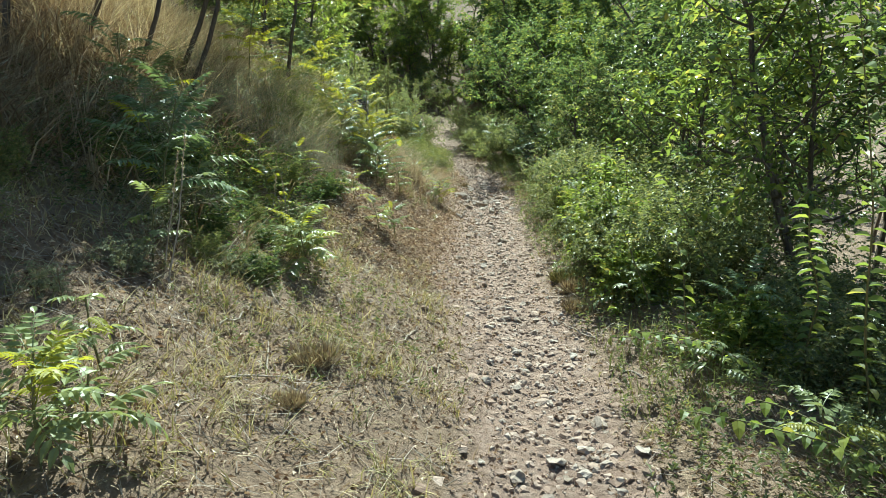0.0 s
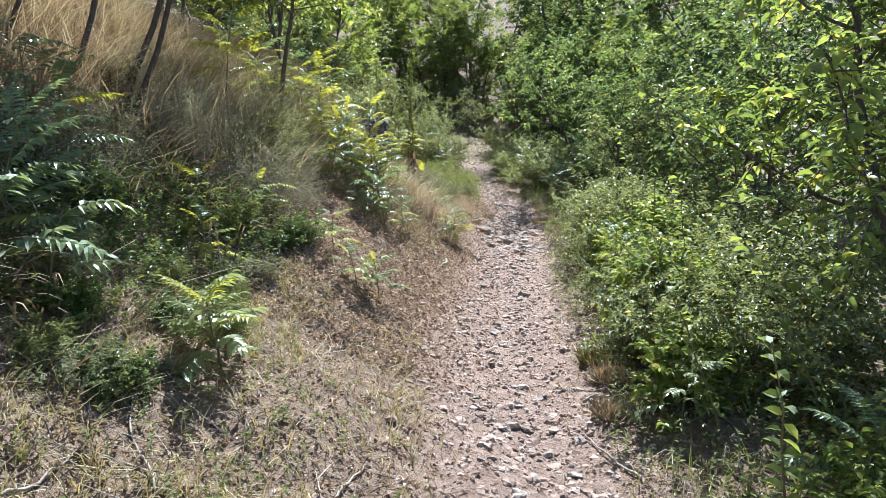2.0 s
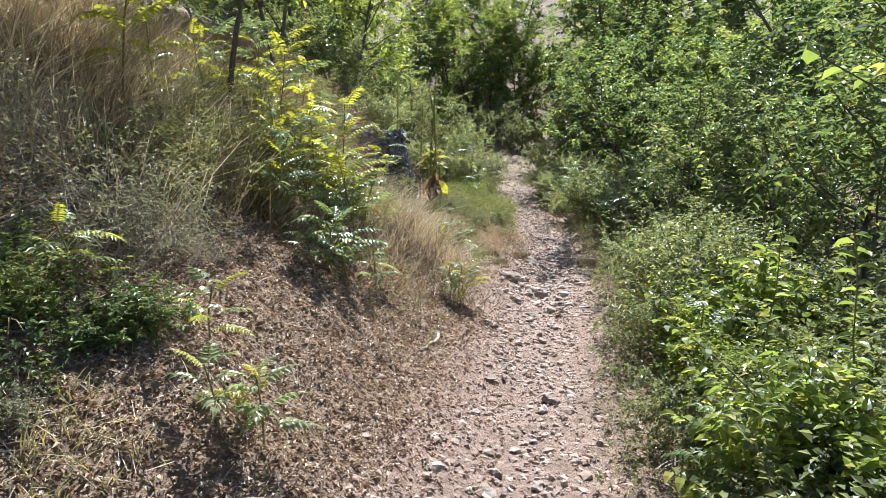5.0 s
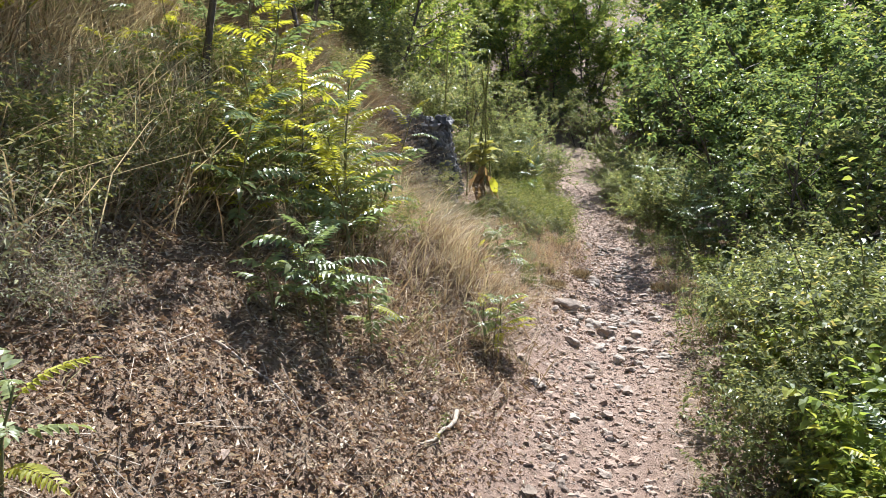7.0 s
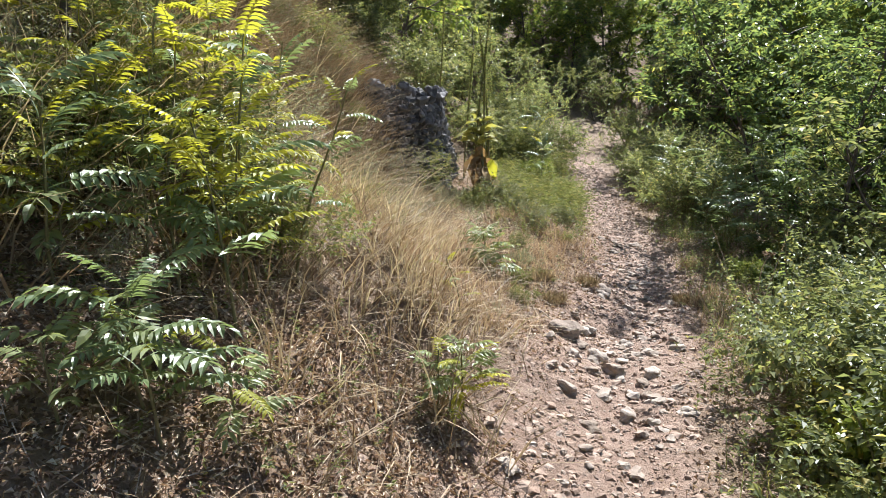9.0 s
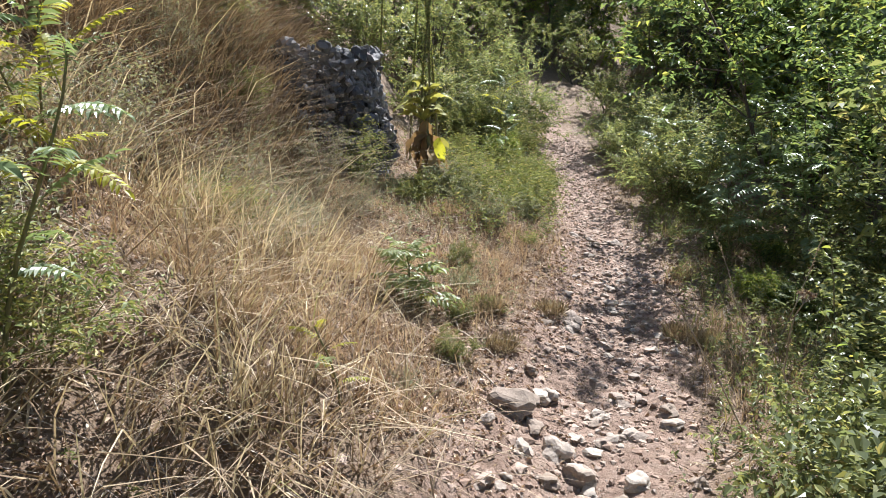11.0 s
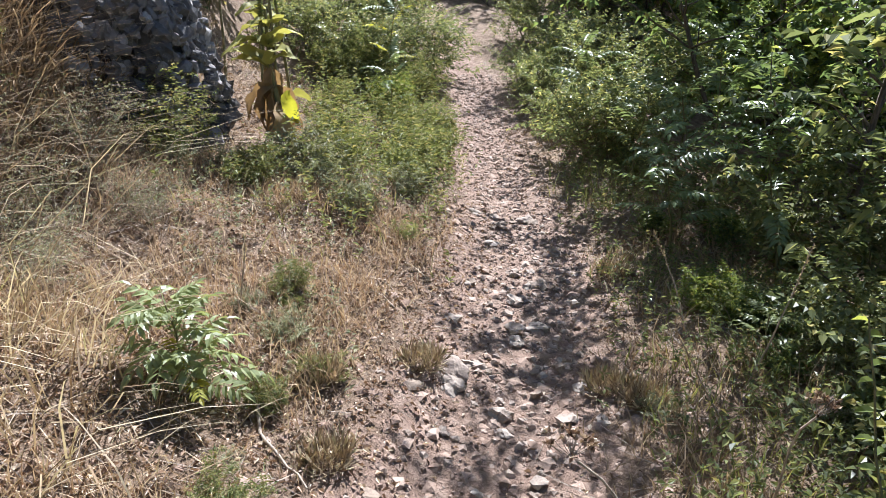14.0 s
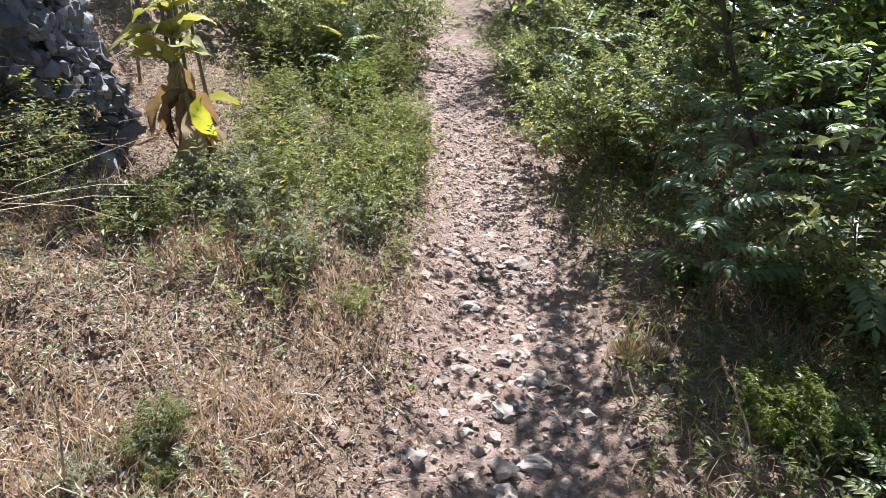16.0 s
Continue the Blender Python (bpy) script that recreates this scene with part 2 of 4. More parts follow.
def build_ground():
    fx = np.concatenate([-np.geomspace(400, 4.5, 40), np.arange(-4.4, 3.6, .066), np.geomspace(3.7, 400, 40)])
    fy = np.concatenate([-np.geomspace(400, 1.5, 25), np.arange(-1.4, 19, .066), np.geomspace(19.1, 600, 45)])
    X, Y = np.meshgrid(fx, fy)
    Z = height(X, Y)
    n, k = len(fx), len(fy)
    v = np.stack([X.ravel(), Y.ravel(), Z.ravel()], 1)
    i = (np.arange(k - 1)[:, None] * n + np.arange(n - 1)[None, :]).ravel()
    f = np.stack([i, i + 1, i + 1 + n, i + n], 1)
    me = mesh_from("ground", v, f, EARTH, True)
    cx, cz, hw = trail(v[:, 1])
    d = np.abs(v[:, 0] - cx)
    att = me.attributes.new("trodden", 'FLOAT', 'POINT')
    att.data.foreach_set("value", np.clip(.62 - (d - hw * .85) / .5, 0, .62).astype(np.float32))
    tagged(new("ground", me), "dry pinkish earth trail and littered bank", "ground", kind="structure")


build_ground()
rng = np.random.RandomState(7)


# ---- small generators ----
def unit(v):
    return v / np.maximum(np.linalg.norm(v, axis=-1, keepdims=True), 1e-9)


def leaves_mesh(name, pos, way, up, length, width, mat, fold=.25, droop=.15, fine=True):
    """Many single leaves, each a small folded blade from its stalk end pos along way; up is its upper side."""
    n = len(pos)
    way = unit(way)
    side = unit(np.cross(way, up))
    nor = np.cross(side, way)
    L, Wd = np.broadcast_to(length, n)[:, None], np.broadcast_to(width, n)[:, None]
    if fine:
        pts = [(0, 0, 0), (-.42, .3, 1), (.42, .3, 1), (0, .42, 0), (-.34, .68, .7), (.34, .68, .7), (0, 1, -1)]
        tri = [(0, 3, 1), (0, 2, 3), (1, 3, 4), (3, 2, 5), (4, 3, 6), (3, 5, 6)]
    else:
        pts = [(0, 0, 0), (-.5, .42, 1), (.5, .42, 1), (0, 1, -1)]
        tri = [(0, 3, 1), (0, 2, 3)]
    vs = []
    for a, b, c in pts:
        h = (c * fold * Wd) if c > 0 else (c * droop * L)
        vs.append(pos + side * (a * Wd) + way * (b * L) + nor * h)
    v = np.stack(vs, 1).reshape(-1, 3)
    f = (np.arange(n)[:, None, None] * len(pts) + np.array(tri)[None]).reshape(-1, 3)
    return mesh_from(name, v, f, mat)


def tubes_mesh(name, lines, mat, sides=5):
    """Tapered round stems along lines of (points, radii)."""
    vs, fs, base = [], [], 0
    for pts, rad in lines:
        pts = np.asarray(pts, float)
        k = len(pts)
        t = unit(np.gradient(pts, axis=0))
        ref = np.where(np.abs(t[:, 2:3]) > .9, [[1, 0, 0]], [[0, 0, 1]])
        a = unit(np.cross(t, ref))
        b = np.cross(t, a)
        ang = np.arange(sides) * 2 * math.pi / sides
        ring = pts[:, None] + np.asarray(rad)[:, None, None] * (a[:, None] * np.cos(ang)[None, :, None] + b[:, None] * np.sin(ang)[None, :, None])
        vs.append(ring.reshape(-1, 3))
        for i in range(k - 1):
            for j in range(sides):
                p, q = base + i * sides + j, base + i * sides + (j + 1) % sides
                fs.append((p, q, q + sides, p + sides))
        base += k * sides
    return mesh_from(name, np.concatenate(vs), fs, mat, True)


def bend(r, start, way, length, n, lift=0.0, wobble=.15):
    """A wandering line from start along way; lift bends it up (or down, below zero)."""
    p, w = np.array(start, float), unit(np.array(way, float))
    pts = [p.copy()]
    for i in range(n):
        w = unit(w + r.normal(0, wobble, 3) + np.array([0, 0, lift / n]))
        p = p + w * length / n
        pts.append(p.copy())
    return np.array(pts)


def woody(seed, tall, spread, limbs, twigs, leaves, leaf, mat, trunk=None, lean=(0, 0), bare=.25, fine=True, stems=1, limb_lift=.5, bark=None, droopy=.0, low=.3, show_twigs=True):
    """A tree or bush: stems, limbs, twigs and single leaves along the twigs. Returns (wood mesh, leaf mesh)."""
    r = np.random.RandomState(seed)
    trunk = trunk or tall * .018
    lines, pos, way, up = [], [], [], []
    for s in range(stems):
        a = r.uniform(0, 6.28)
        tilt = 0 if stems == 1 else r.uniform(.15, .55)
        w0 = np.array([math.cos(a) * tilt + lean[0], math.sin(a) * tilt + lean[1], 1])
        st = np.array([math.cos(a), math.sin(a), 0]) * (0 if stems == 1 else r.uniform(.02, .12) * spread) + np.array([0, 0, -.08])
        main = bend(r, st, w0, tall * r.uniform(.8, 1.05), 9, .15, .10)
        lines.append((main, np.linspace(trunk, trunk * .25, 10)))
        for i in range(limbs):
            u = low + (1 - low) * (i + r.uniform(0, 1)) / limbs
            k = u * 9
            b = main[int(k)] + (main[min(int(k) + 1, 9)] - main[int(k)]) * (k - int(k))
            an = i * 2.4 + r.uniform(-.5, .5) + a
            ln = spread * r.uniform(.55, 1.1) * (1.1 - .55 * u)
            lw = np.array([math.cos(an), math.sin(an), r.uniform(.1, .7)])
            lim = bend(r, b, lw, ln, 6, limb_lift, .16)
            rr = trunk * .45 * (1.1 - .7 * u)
            lines.append((lim, np.linspace(rr, rr * .25, 7)))
            for j in range(twigs):
                q = bare + (1 - bare) * (j + r.uniform(0, 1)) / twigs
                kk = min(q * 6, 5.99)
                tb = lim[int(kk)] + (lim[int(kk) + 1] - lim[int(kk)]) * (kk - int(kk))
                tw = unit(lim[int(kk) + 1] - lim[int(kk)]) * .6 + r.normal(0, .6, 3) + np.array([0, 0, .15 - droopy])
                tl = spread * r.uniform(.16, .38)
                twl = bend(r, tb, tw, tl, 4, -.25 - droopy, .18)
                if show_twigs:
                    lines.append((twl[::4], np.linspace(rr * .28, rr * .1, 2)))
                m = leaves
                f = (np.arange(m) + r.uniform(.2, .9, m)) / m * 3.99
                i0 = f.astype(int)
                pp = twl[i0] + (twl[i0 + 1] - twl[i0]) * (f - i0)[:, None]
                tdir = unit(twl[i0 + 1] - twl[i0])
                sd = unit(np.cross(tdir, np.array([0, 0, 1]))) * np.where(np.arange(m) % 2, 1, -1)[:, None]
                pos.append(pp)
                way.append(tdir * .5 + sd * .9 + r.normal(0, .3, (m, 3)) + np.array([0, 0, -.25]))
                up.append(np.array([0, 0, 1]) + r.normal(0, .35, (m, 3)))
    pos, way, up = np.concatenate(pos), np.concatenate(way), np.concatenate(up)
    n = len(pos)
    L = leaf[0] * r.uniform(.6, 1.25, n)
    return (tubes_mesh("wood", lines, bark or BARK, 3), leaves_mesh("leaves", pos, way, up, L, L * leaf[1], mat, fine=fine))


def frond_mesh(seed, length, pairs, mat, leaflet=.09, arch=-.5):
    """One pinnate leaf in one piece: an arching stalk with paired pointed leaflets, along +x, rising."""
    r = np.random.RandomState(seed)
    k = pairs + 4
    el = .6 + (arch - .3) * np.linspace(0, 1, k)
    st = np.stack([np.concatenate([[0], np.cumsum(np.cos(el[:-1]))]), r.normal(0, .03, k), np.concatenate([[0], np.cumsum(np.sin(el[:-1]))])], 1) * length / (k - 1)
    vs, fs = [], []
    for i in range(k):
        w = .0035 * (1 - .7 * i / k) + .0006
        vs += [st[i] + (0, -w, 0), st[i] + (0, w, 0), st[i] + (0, 0, -w * 1.4)]
        if i:
            a, c = (i - 1) * 3, i * 3
            fs += [(a, a + 1, c + 1, c), (a + 1, a + 2, c + 2, c + 1), (a + 2, a, c, c + 2)]

    def leaflet_at(base, p, t, sd, ln):
        way = unit(t + sd + r.normal(0, .09, 3))
        side = unit(np.cross(way, np.array([0, 0, 1]) + r.normal(0, .14, 3)))
        nor = np.cross(side, way)
        wd, n0 = ln * .46, len(vs)
        for a, u, h in ((-.42, .25, .16), (.42, .25, .16), (0, .38, 0), (-.36, .6, .1), (.36, .6, .1), (0, 1, -.35)):
            vs.append(p + side * a * wd + way * u * ln + nor * h * wd)
        a, bb, m, q, s, e = range(n0, n0 + 6)
        fs.extend([(base, m, a), (base, bb, m), (a, m, q), (m, bb, s), (q, m, e), (m, s, e)])

    for i in range(3, k - 1):
        u = i / (k - 1)
        t = unit(st[i + 1] - st[i])
        for sd in (-1, 1):
            leaflet_at(i * 3 + (0 if sd < 0 else 1), st[i], t * (.3 + .5 * u), np.array([0, sd, -.2]), leaflet * (1.05 - .55 * abs(u - .5)) * r.uniform(.85, 1.12))
    leaflet_at((k - 1) * 3, st[-1], unit(st[-1] - st[-2]), np.zeros(3), leaflet * .85)
    return mesh_from("frond", np.array(vs), fs, mat)


FRONDS = [frond_mesh(10 + i, .50 + .06 * (i % 3), 8 + i % 4, LEAF_PINNATE, .105 + .01 * (i % 3), -.5 - .15 * (i % 3)) for i in range(6)]
FRONDS_Y = [frond_mesh(30 + i, .46 + .05 * i, 9 + i, LEAF_YELLOW, .095, -.5 - .1 * i) for i in range(3)]
FRONDS_LOW = [frond_mesh(50 + i, .34 + .04 * i, 4 + i % 2, LEAF_SAPLING, .125 + .008 * i, -.55 - .12 * i) for i in range(4)]


def pinnate_plant(x, y, tall, n, size, seed, yellow=0.0, label="young ailanthus sapling with long pinnate green leaves", lean=(0, 0), top=.35):
    """A sapling: a thin stem with a spiral of pinnate leaves."""
    r = np.random.RandomState(seed)
    th = empty_thing("ailanthus_sapling", pose(x, y, H(x, y)), label, "sapling", "ailanthus saplings beside the trail")
    line = bend(r, (0, 0, -.05), (lean[0], lean[1], 1), tall + .05, 7, .1, .07)
    part("stem", tubes_mesh("stem", [(line, np.linspace(.004 + tall * .004, .003, 8))], BARK_GREEN, 5), None, th)
    for i in range(n):
        u = top + (1 - top) * (i + .5) / n
        k = u * 7
        i0 = min(int(k), 6)
        p = line[i0] + (line[i0 + 1] - line[i0]) * (k - i0)
        pool = FRONDS_Y if r.rand() < yellow * (.4 + u) else (FRONDS_LOW if tall < .45 else FRONDS)
        me = pool[r.randint(len(pool))]
        s = size * r.uniform(.75, 1.15) * (1.1 - .35 * u)
        ob = part("frond", me, None, th)
        ob.matrix_basis = pose(*p, r.normal(0, 9), -28 * u + r.normal(0, 12) + 8, i * 137.5 + r.normal(0, 18)) @ Matrix.Diagonal((s, s, s, 1))
    return th


def blades(name, xs, ys, tall, lean, mat, label, seed, wide=.0035, curve=.5, category="grass", each=1, spread=.0, zoff=0.0, loose=.8):
    """Many grass blades, one stuff object."""
    r = np.random.RandomState(seed)
    xs, ys = np.repeat(xs, each), np.repeat(ys, each)
    n = len(xs)
    xs, ys = xs + r.normal(0, spread, n) if spread else xs, ys + r.normal(0, spread, n) if spread else ys
    z = height(xs, ys) - .01 + zoff
    t = np.broadcast_to(tall, n if np.ndim(tall) == 0 else len(tall))
    t = (np.repeat(t, each) if len(t) != n else t) * r.uniform(.5, 1.25, n)
    a = r.uniform(0, 6.28, n)
    tuft = np.repeat(r.normal(0, loose * .5, (n // each, 2)), each, 0)
    ld = np.stack([np.cos(a), np.sin(a)], 1) * r.uniform(.05, loose * .6, n)[:, None] + tuft + np.array(lean)[None]
    ld = ld / np.maximum(np.linalg.norm(ld, axis=1, keepdims=True) / 1.05, 1)
    sd = r.uniform(0, 6.28, n)
    sx, sy = np.cos(sd) * wide, np.sin(sd) * wide
    vs = []
    for u, w in ((0, 1), (.45, .8), (.8, .45), (1, 0)):
        px, py = xs + ld[:, 0] * t * (u * .4 + curve * u * u), ys + ld[:, 1] * t * (u * .4 + curve * u * u)
        bendz = np.linalg.norm(ld, axis=1) * curve
        pz = z + t * (u - bendz * u * u * .55)
        if w:
            vs += [np.stack([px - sx * w, py - sy * w, pz], 1), np.stack([px + sx * w, py + sy * w, pz], 1)]
        else:
            vs.append(np.stack([px, py, pz], 1))
    v = np.stack(vs, 1).reshape(-1, 3)
    tri = np.array([(0, 1, 3), (0, 3, 2), (2, 3, 5), (2, 5, 4), (4, 5, 6)])
    f = (np.arange(n)[:, None, None] * 7 + tri[None]).reshape(-1, 3)
    return tagged(new(name, mesh_from(name, v, f, mat)), label, category, kind="stuff")


def scatter(r, n, x0, x1, y0, y1, keep):
    x, y = r.uniform(x0, x1, n), r.uniform(y0, y1, n)
    k = r.rand(n) < keep(x, y)
    return x[k], y[k]


def off_trail(x, y):
    """Distance outside the trodden strip, negative on it; and which side (-1 left)."""
    cx, cz, hw = trail(y)
    return np.abs(x - cx) - hw, np.sign(x - cx)


def patch(x, y, k, seed, lo=-.05, hi=.25):
    return np.clip((waves(x, y, k, seed) - lo) / (hi - lo), 0, 1)


# ---- woods behind and beside ----
def tree_kinds():
    far = dict(fine=False, show_twigs=False)
    return [woody(101, 5.0, 1.9, 22, 11, 19, (.13, .54), LEAF_TREE, .07, low=.06, **far),
            woody(102, 4.4, 2.0, 22, 11, 19, (.12, .54), LEAF_TREE, .06, low=.05, **far),
            woody(103, 2.9, 1.5, 9, 9, 18, (.09, .5), LEAF_BUSH, .035, low=.03, stems=3, **far),
            woody(104, 4.6, 1.9, 22, 11, 19, (.12, .5), LEAF_LIGHT, .05, low=.10, **far),
            woody(105, 4.3, 1.9, 18, 10, 14, (.095, .52), LEAF_TREE, .05, low=.34, lean=(-.12, -.06), **far)]


TREES = tree_kinds()


def tree(kind, x, y, s=1.0, turn=0, name="tree", label="leafy green broadleaf tree in the wood", group="trees of the wood"):
    th = empty_thing(name, pose(x, y, H(x, y) - .05, 0, 0, turn), label, name, group)
    th.scale = (s, s, s)
    part("trunk", kind[0], None, th)
    part("crown", kind[1], None, th)
    return th


WOOD_AHEAD = [(4.2, 16.34, 0, 0.9), (4.49, 14.65, 0, 1.02), (5.52, 14.96, 1, 0.86), (7.51, 14.65, 1, 0.87), (2.8, 17.9, 3, 0.8), (4, 16.49, 3, 0.84), (4.9, 17.52, 1, 1.04), (7.86, 16.53, 1, 0.89), (2.9, 19.3, 1, 0.9), (3.47, 18.58, 3, 0.94), (4.56, 18.53, 1, 0.93), (6.53, 19.44, 0, 1.04), (1.9, 20.39, 2, 1), (3, 20.74, 3, 1), (3.64, 20.66, 0, 1.22), (5.82, 20.87, 3, 1.01), (1.6, 22.31, 0, 1.19), (1.57, 23.64, 0, 1.21), (3.57, 23.62, 2, 1.12), (5.53, 22.65, 3, 0.97), (-0.53, 25.42, 3, 0.85), (1.07, 24.43, 3, 0.85), (2.18, 24.51, 3, 0.85), (4.37, 24.74, 3, 0.85)]
WOOD_SLOPE = [(-1.3, 27.18, 3, 0.8), (-0.54, 26.37, 3, 0.8), (1.74, 26.78, 3, 0.8), (3.42, 26.38, 0, 0.8), (-3.96, 14.59, 1, 0.79), (-5.6, 14.45, 3, 0.71), (-8.83, 14.89, 1, 0.74), (-3.8, 17.49, 3, 0.94), (-6.21, 16.74, 2, 0.73), (-9, 16.51, 3, 0.9), (-3.97, 18.55, 3, 0.96), (-5.72, 18.99, 2, 0.69), (-7, 18.8, 0, 0.93), (-9.73, 19.29, 2, 0.95), (-4.97, 21.67, 2, 1.05), (-6.3, 20.55, 0, 0.88), (-7.76, 20.76, 2, 0.87), (-10.02, 21.21, 2, 0.83), (-5.41, 23.33, 3, 0.87), (-6.62, 23.52, 3, 1.11), (-8.4, 23.03, 1, 0.82), (-11.3, 23.5, 2, 1), (-6.16, 25.32, 1, 0.85), (-7.34, 25.02, 3, 0.85)]
WOOD_CREST = [(-9.63, 25.51, 3, 0.85), (-12.45, 24.52, 3, 0.85), (-7.52, 27.36, 1, 0.8), (-9.06, 26.96, 1, 0.8), (-10.11, 26.46, 1, 0.8), (-12.75, 26.88, 3, 0.8), (-14, 31.22, 3, 0.85), (-11, 30.41, 3, 0.85), (-8, 31.81, 0, 0.85), (-5, 30.7, 1, 0.85), (-2, 31.71, 0, 0.85), (1, 31.38, 3, 0.85), (4, 30.75, 0, 0.85), (7, 31.1, 1, 0.85), (4.2, 4, 3, 0.67), (4.1, 6.5, 4, 0.84), (3.1, 8, 4, 0.84), (4.6, 9, 4, 0.7), (6, 9.5, 4, 0.75), (3, 11.6, 2, 0.8), (4.4, 11.5, 4, 0.75), (4.3, 13.4, 3, 0.7), (6.5, 7.5, 4, 0.74), (-4.1, 23.3, 4, 0.72)]
WOOD_BESIDE = [(4.6, 2, 2, 0.7), (4, 0, 4, 0.75), (3.1, 5.3, 4, 0.79), (-2.9, 18.5, 2, 0.7), (-3.6, 20, 2, 0.9), (1.3, 21.2, 2, 0.8), (-4.4, 25.2, 3, 0.85), (-3.3, 26, 3, 0.85), (-2.3, 25.6, 3, 0.85), (3.6, 13.2, 4, 0.8), (3.4, 10.2, 4, 0.75), (-4.6, 22, 2, 1), (-2.1, 17, 2, 0.6), (-2.3, 18, 2, 0.7), (-0.5, 21.4, 2, 0.45), (-2.3, 21.6, 2, 0.5), (-1.4, 22.6, 2, 0.5), (3.4, 18, 3, 0.8), (3.3, 15.4, 3, 0.5), (-16.56, 28.63, 1, 0.8), (-12.49, 27.79, 0, 0.8), (-9.77, 28.28, 1, 0.8), (-6.58, 27.45, 3, 0.8), (-4.21, 27.93, 0, 0.8)]
# from (2.6, 14.1) on: trees added to shade the right side of the trail
WOOD_BEND = [(-0.72, 27.46, 0, 0.8), (2.26, 28.12, 3, 0.8), (4.49, 27.84, 3, 0.8), (7.84, 27.7, 1, 0.8), (7.17, -0.93, 2, 0.84), (9.66, 0.81, 0, 0.98), (8.88, 4.89, 1, 0.7), (-3.5, 23.9, 3, 0.7), (-2.5, 24.4, 3, 0.75), (-1.5, 24.9, 1, 0.75), (-0.5, 24, 3, 0.75), (-3.2, 28.5, 1, 0.8), (-1.8, 29, 3, 0.8), (2.6, 14.1, 4, 0.72), (3, 8.8, 4, 0.9), (3.2, 12.7, 4, 0.75), (2.9, 10.7, 4, 0.62), (2.7, 15.6, 0, 0.75), (2.05, 12.5, 4, 0.62)]
WOOD = WOOD_AHEAD + WOOD_SLOPE + WOOD_CREST + WOOD_BESIDE + WOOD_BEND
for i, (x, y, k, s) in enumerate(WOOD):
    tree(TREES[k], x, y, s, i * 77, "tree" if k != 2 else "bush", ["leafy green broadleaf tree in the wood", "dense green broadleaf tree in the wood", "dense dark green bush under the trees", "sunlit light green tree in the wood", "green broadleaf tree leaning over the trail edge"][k])


overhang = woody(107, 3.9, 1.6, 18, 10, 14, (.09, .52), LEAF_TREE, .035, low=.42, lean=(-.33, -.04), fine=False, show_twigs=False)
tree(overhang, 2.3, 14.3, .86, 0, "tree", "green broadleaf tree leaning over the trail edge")


# ---- bushes along the right of the trail ----
BUSH_SMALL = [woody(201 + i, .85, .75, 10, 9, 17, (.037, .6), LEAF_BUSH, .011, stems=5, low=.12, limb_lift=.4, bark=BARK_GREEN, fine=False, show_twigs=False) for i in range(2)]
BUSH_LIGHT = [woody(211, .7, .6, 9, 8, 15, (.05, .42), LEAF_LIGHT, .008, stems=6, low=.1, bark=BARK_GREEN, fine=False)]
BUSH_BROAD = [woody(214, .8, .65, 8, 7, 11, (.07, .6), LEAF_LIGHT, .009, stems=5, low=.1, bark=BARK_GREEN)]
BUSHES_START = [(1.65, 3.5, 0.5, 3), (1.3, 4.6, 0.6, 3), (1.45, 5.6, 0.8, 3), (1.7, 7.4, 1, 3), (1.6, 6.4, 0.9, 2), (1.5, 8.4, 0.7, 3), (1.95, 1.5, 0.5, 0), (1.45, 4.9, 0.9, 0), (1.6, 5.9, 0.85, 1), (1.75, 6.9, 0.9, 0), (1.6, 8, 1, 1), (1.75, 8.9, 1.1, 0), (1.4, 7.2, 0.75, 2), (1.4, 9.4, 0.75, 0), (1.75, 9.95, 0.95, 1), (1.42, 11.75, 0.35, 2), (1.95, 11.6, 0.5, 0), (2.2, 3.4, 0.8, 1), (1.95, 2.3, 0.6, 0), (1.25, 6.3, 0.6, 1), (1.2, 5.3, 0.55, 0), (1.25, 7.6, 0.6, 1), (0.75, 14.9, 0.5, 0), (0.55, 15.6, 0.6, 1)]
BUSHES_MIDWAY = [(0.3, 16.4, 0.6, 0), (1, 14.2, 0.9, 0), (1.3, 15, 1.1, 1), (2.4, 11, 1.1, 0), (2.3, 12.4, 1.2, 1), (-0.75, 16.4, 0.9, 0), (0.95, 16.3, 0.95, 1), (-2, 15.7, 0.8, 0), (-1.6, 17.5, 1.2, 1), (2.2, 5.2, 1.2, 1), (2.3, 6.2, 1.3, 0), (2.4, 7.5, 1.3, 1), (2.4, 4.2, 1, 0), (2.2, 10.5, 0.9, 1), (0.75, 17.7, 0.9, 0), (0.2, 18.6, 0.8, 1), (-1.15, 15.5, 0.8, 0), (-1.4, 16.6, 1, 1), (-0.85, 14.6, 0.5, 2), (-2.7, 15, 1.1, 0), (-3.3, 14.2, 1.2, 1), (-2.9, 13.6, 0.9, 0), (-4, 14.8, 1.3, 1)]
BUSHES = BUSHES_START + BUSHES_MIDWAY
for i, (x, y, s, k) in enumerate(BUSHES):
    kind = (BUSH_SMALL + BUSH_LIGHT + BUSH_BROAD)[k]
    tree(kind, x, y, s, i * 63, "bush", ["small-leaved green bush crowding the trail edge", "small-leaved green bush with twiggy stems", "light green bush of narrow leaves", "bright green bush with broad backlit leaves"][k], "bushes beside the trail")

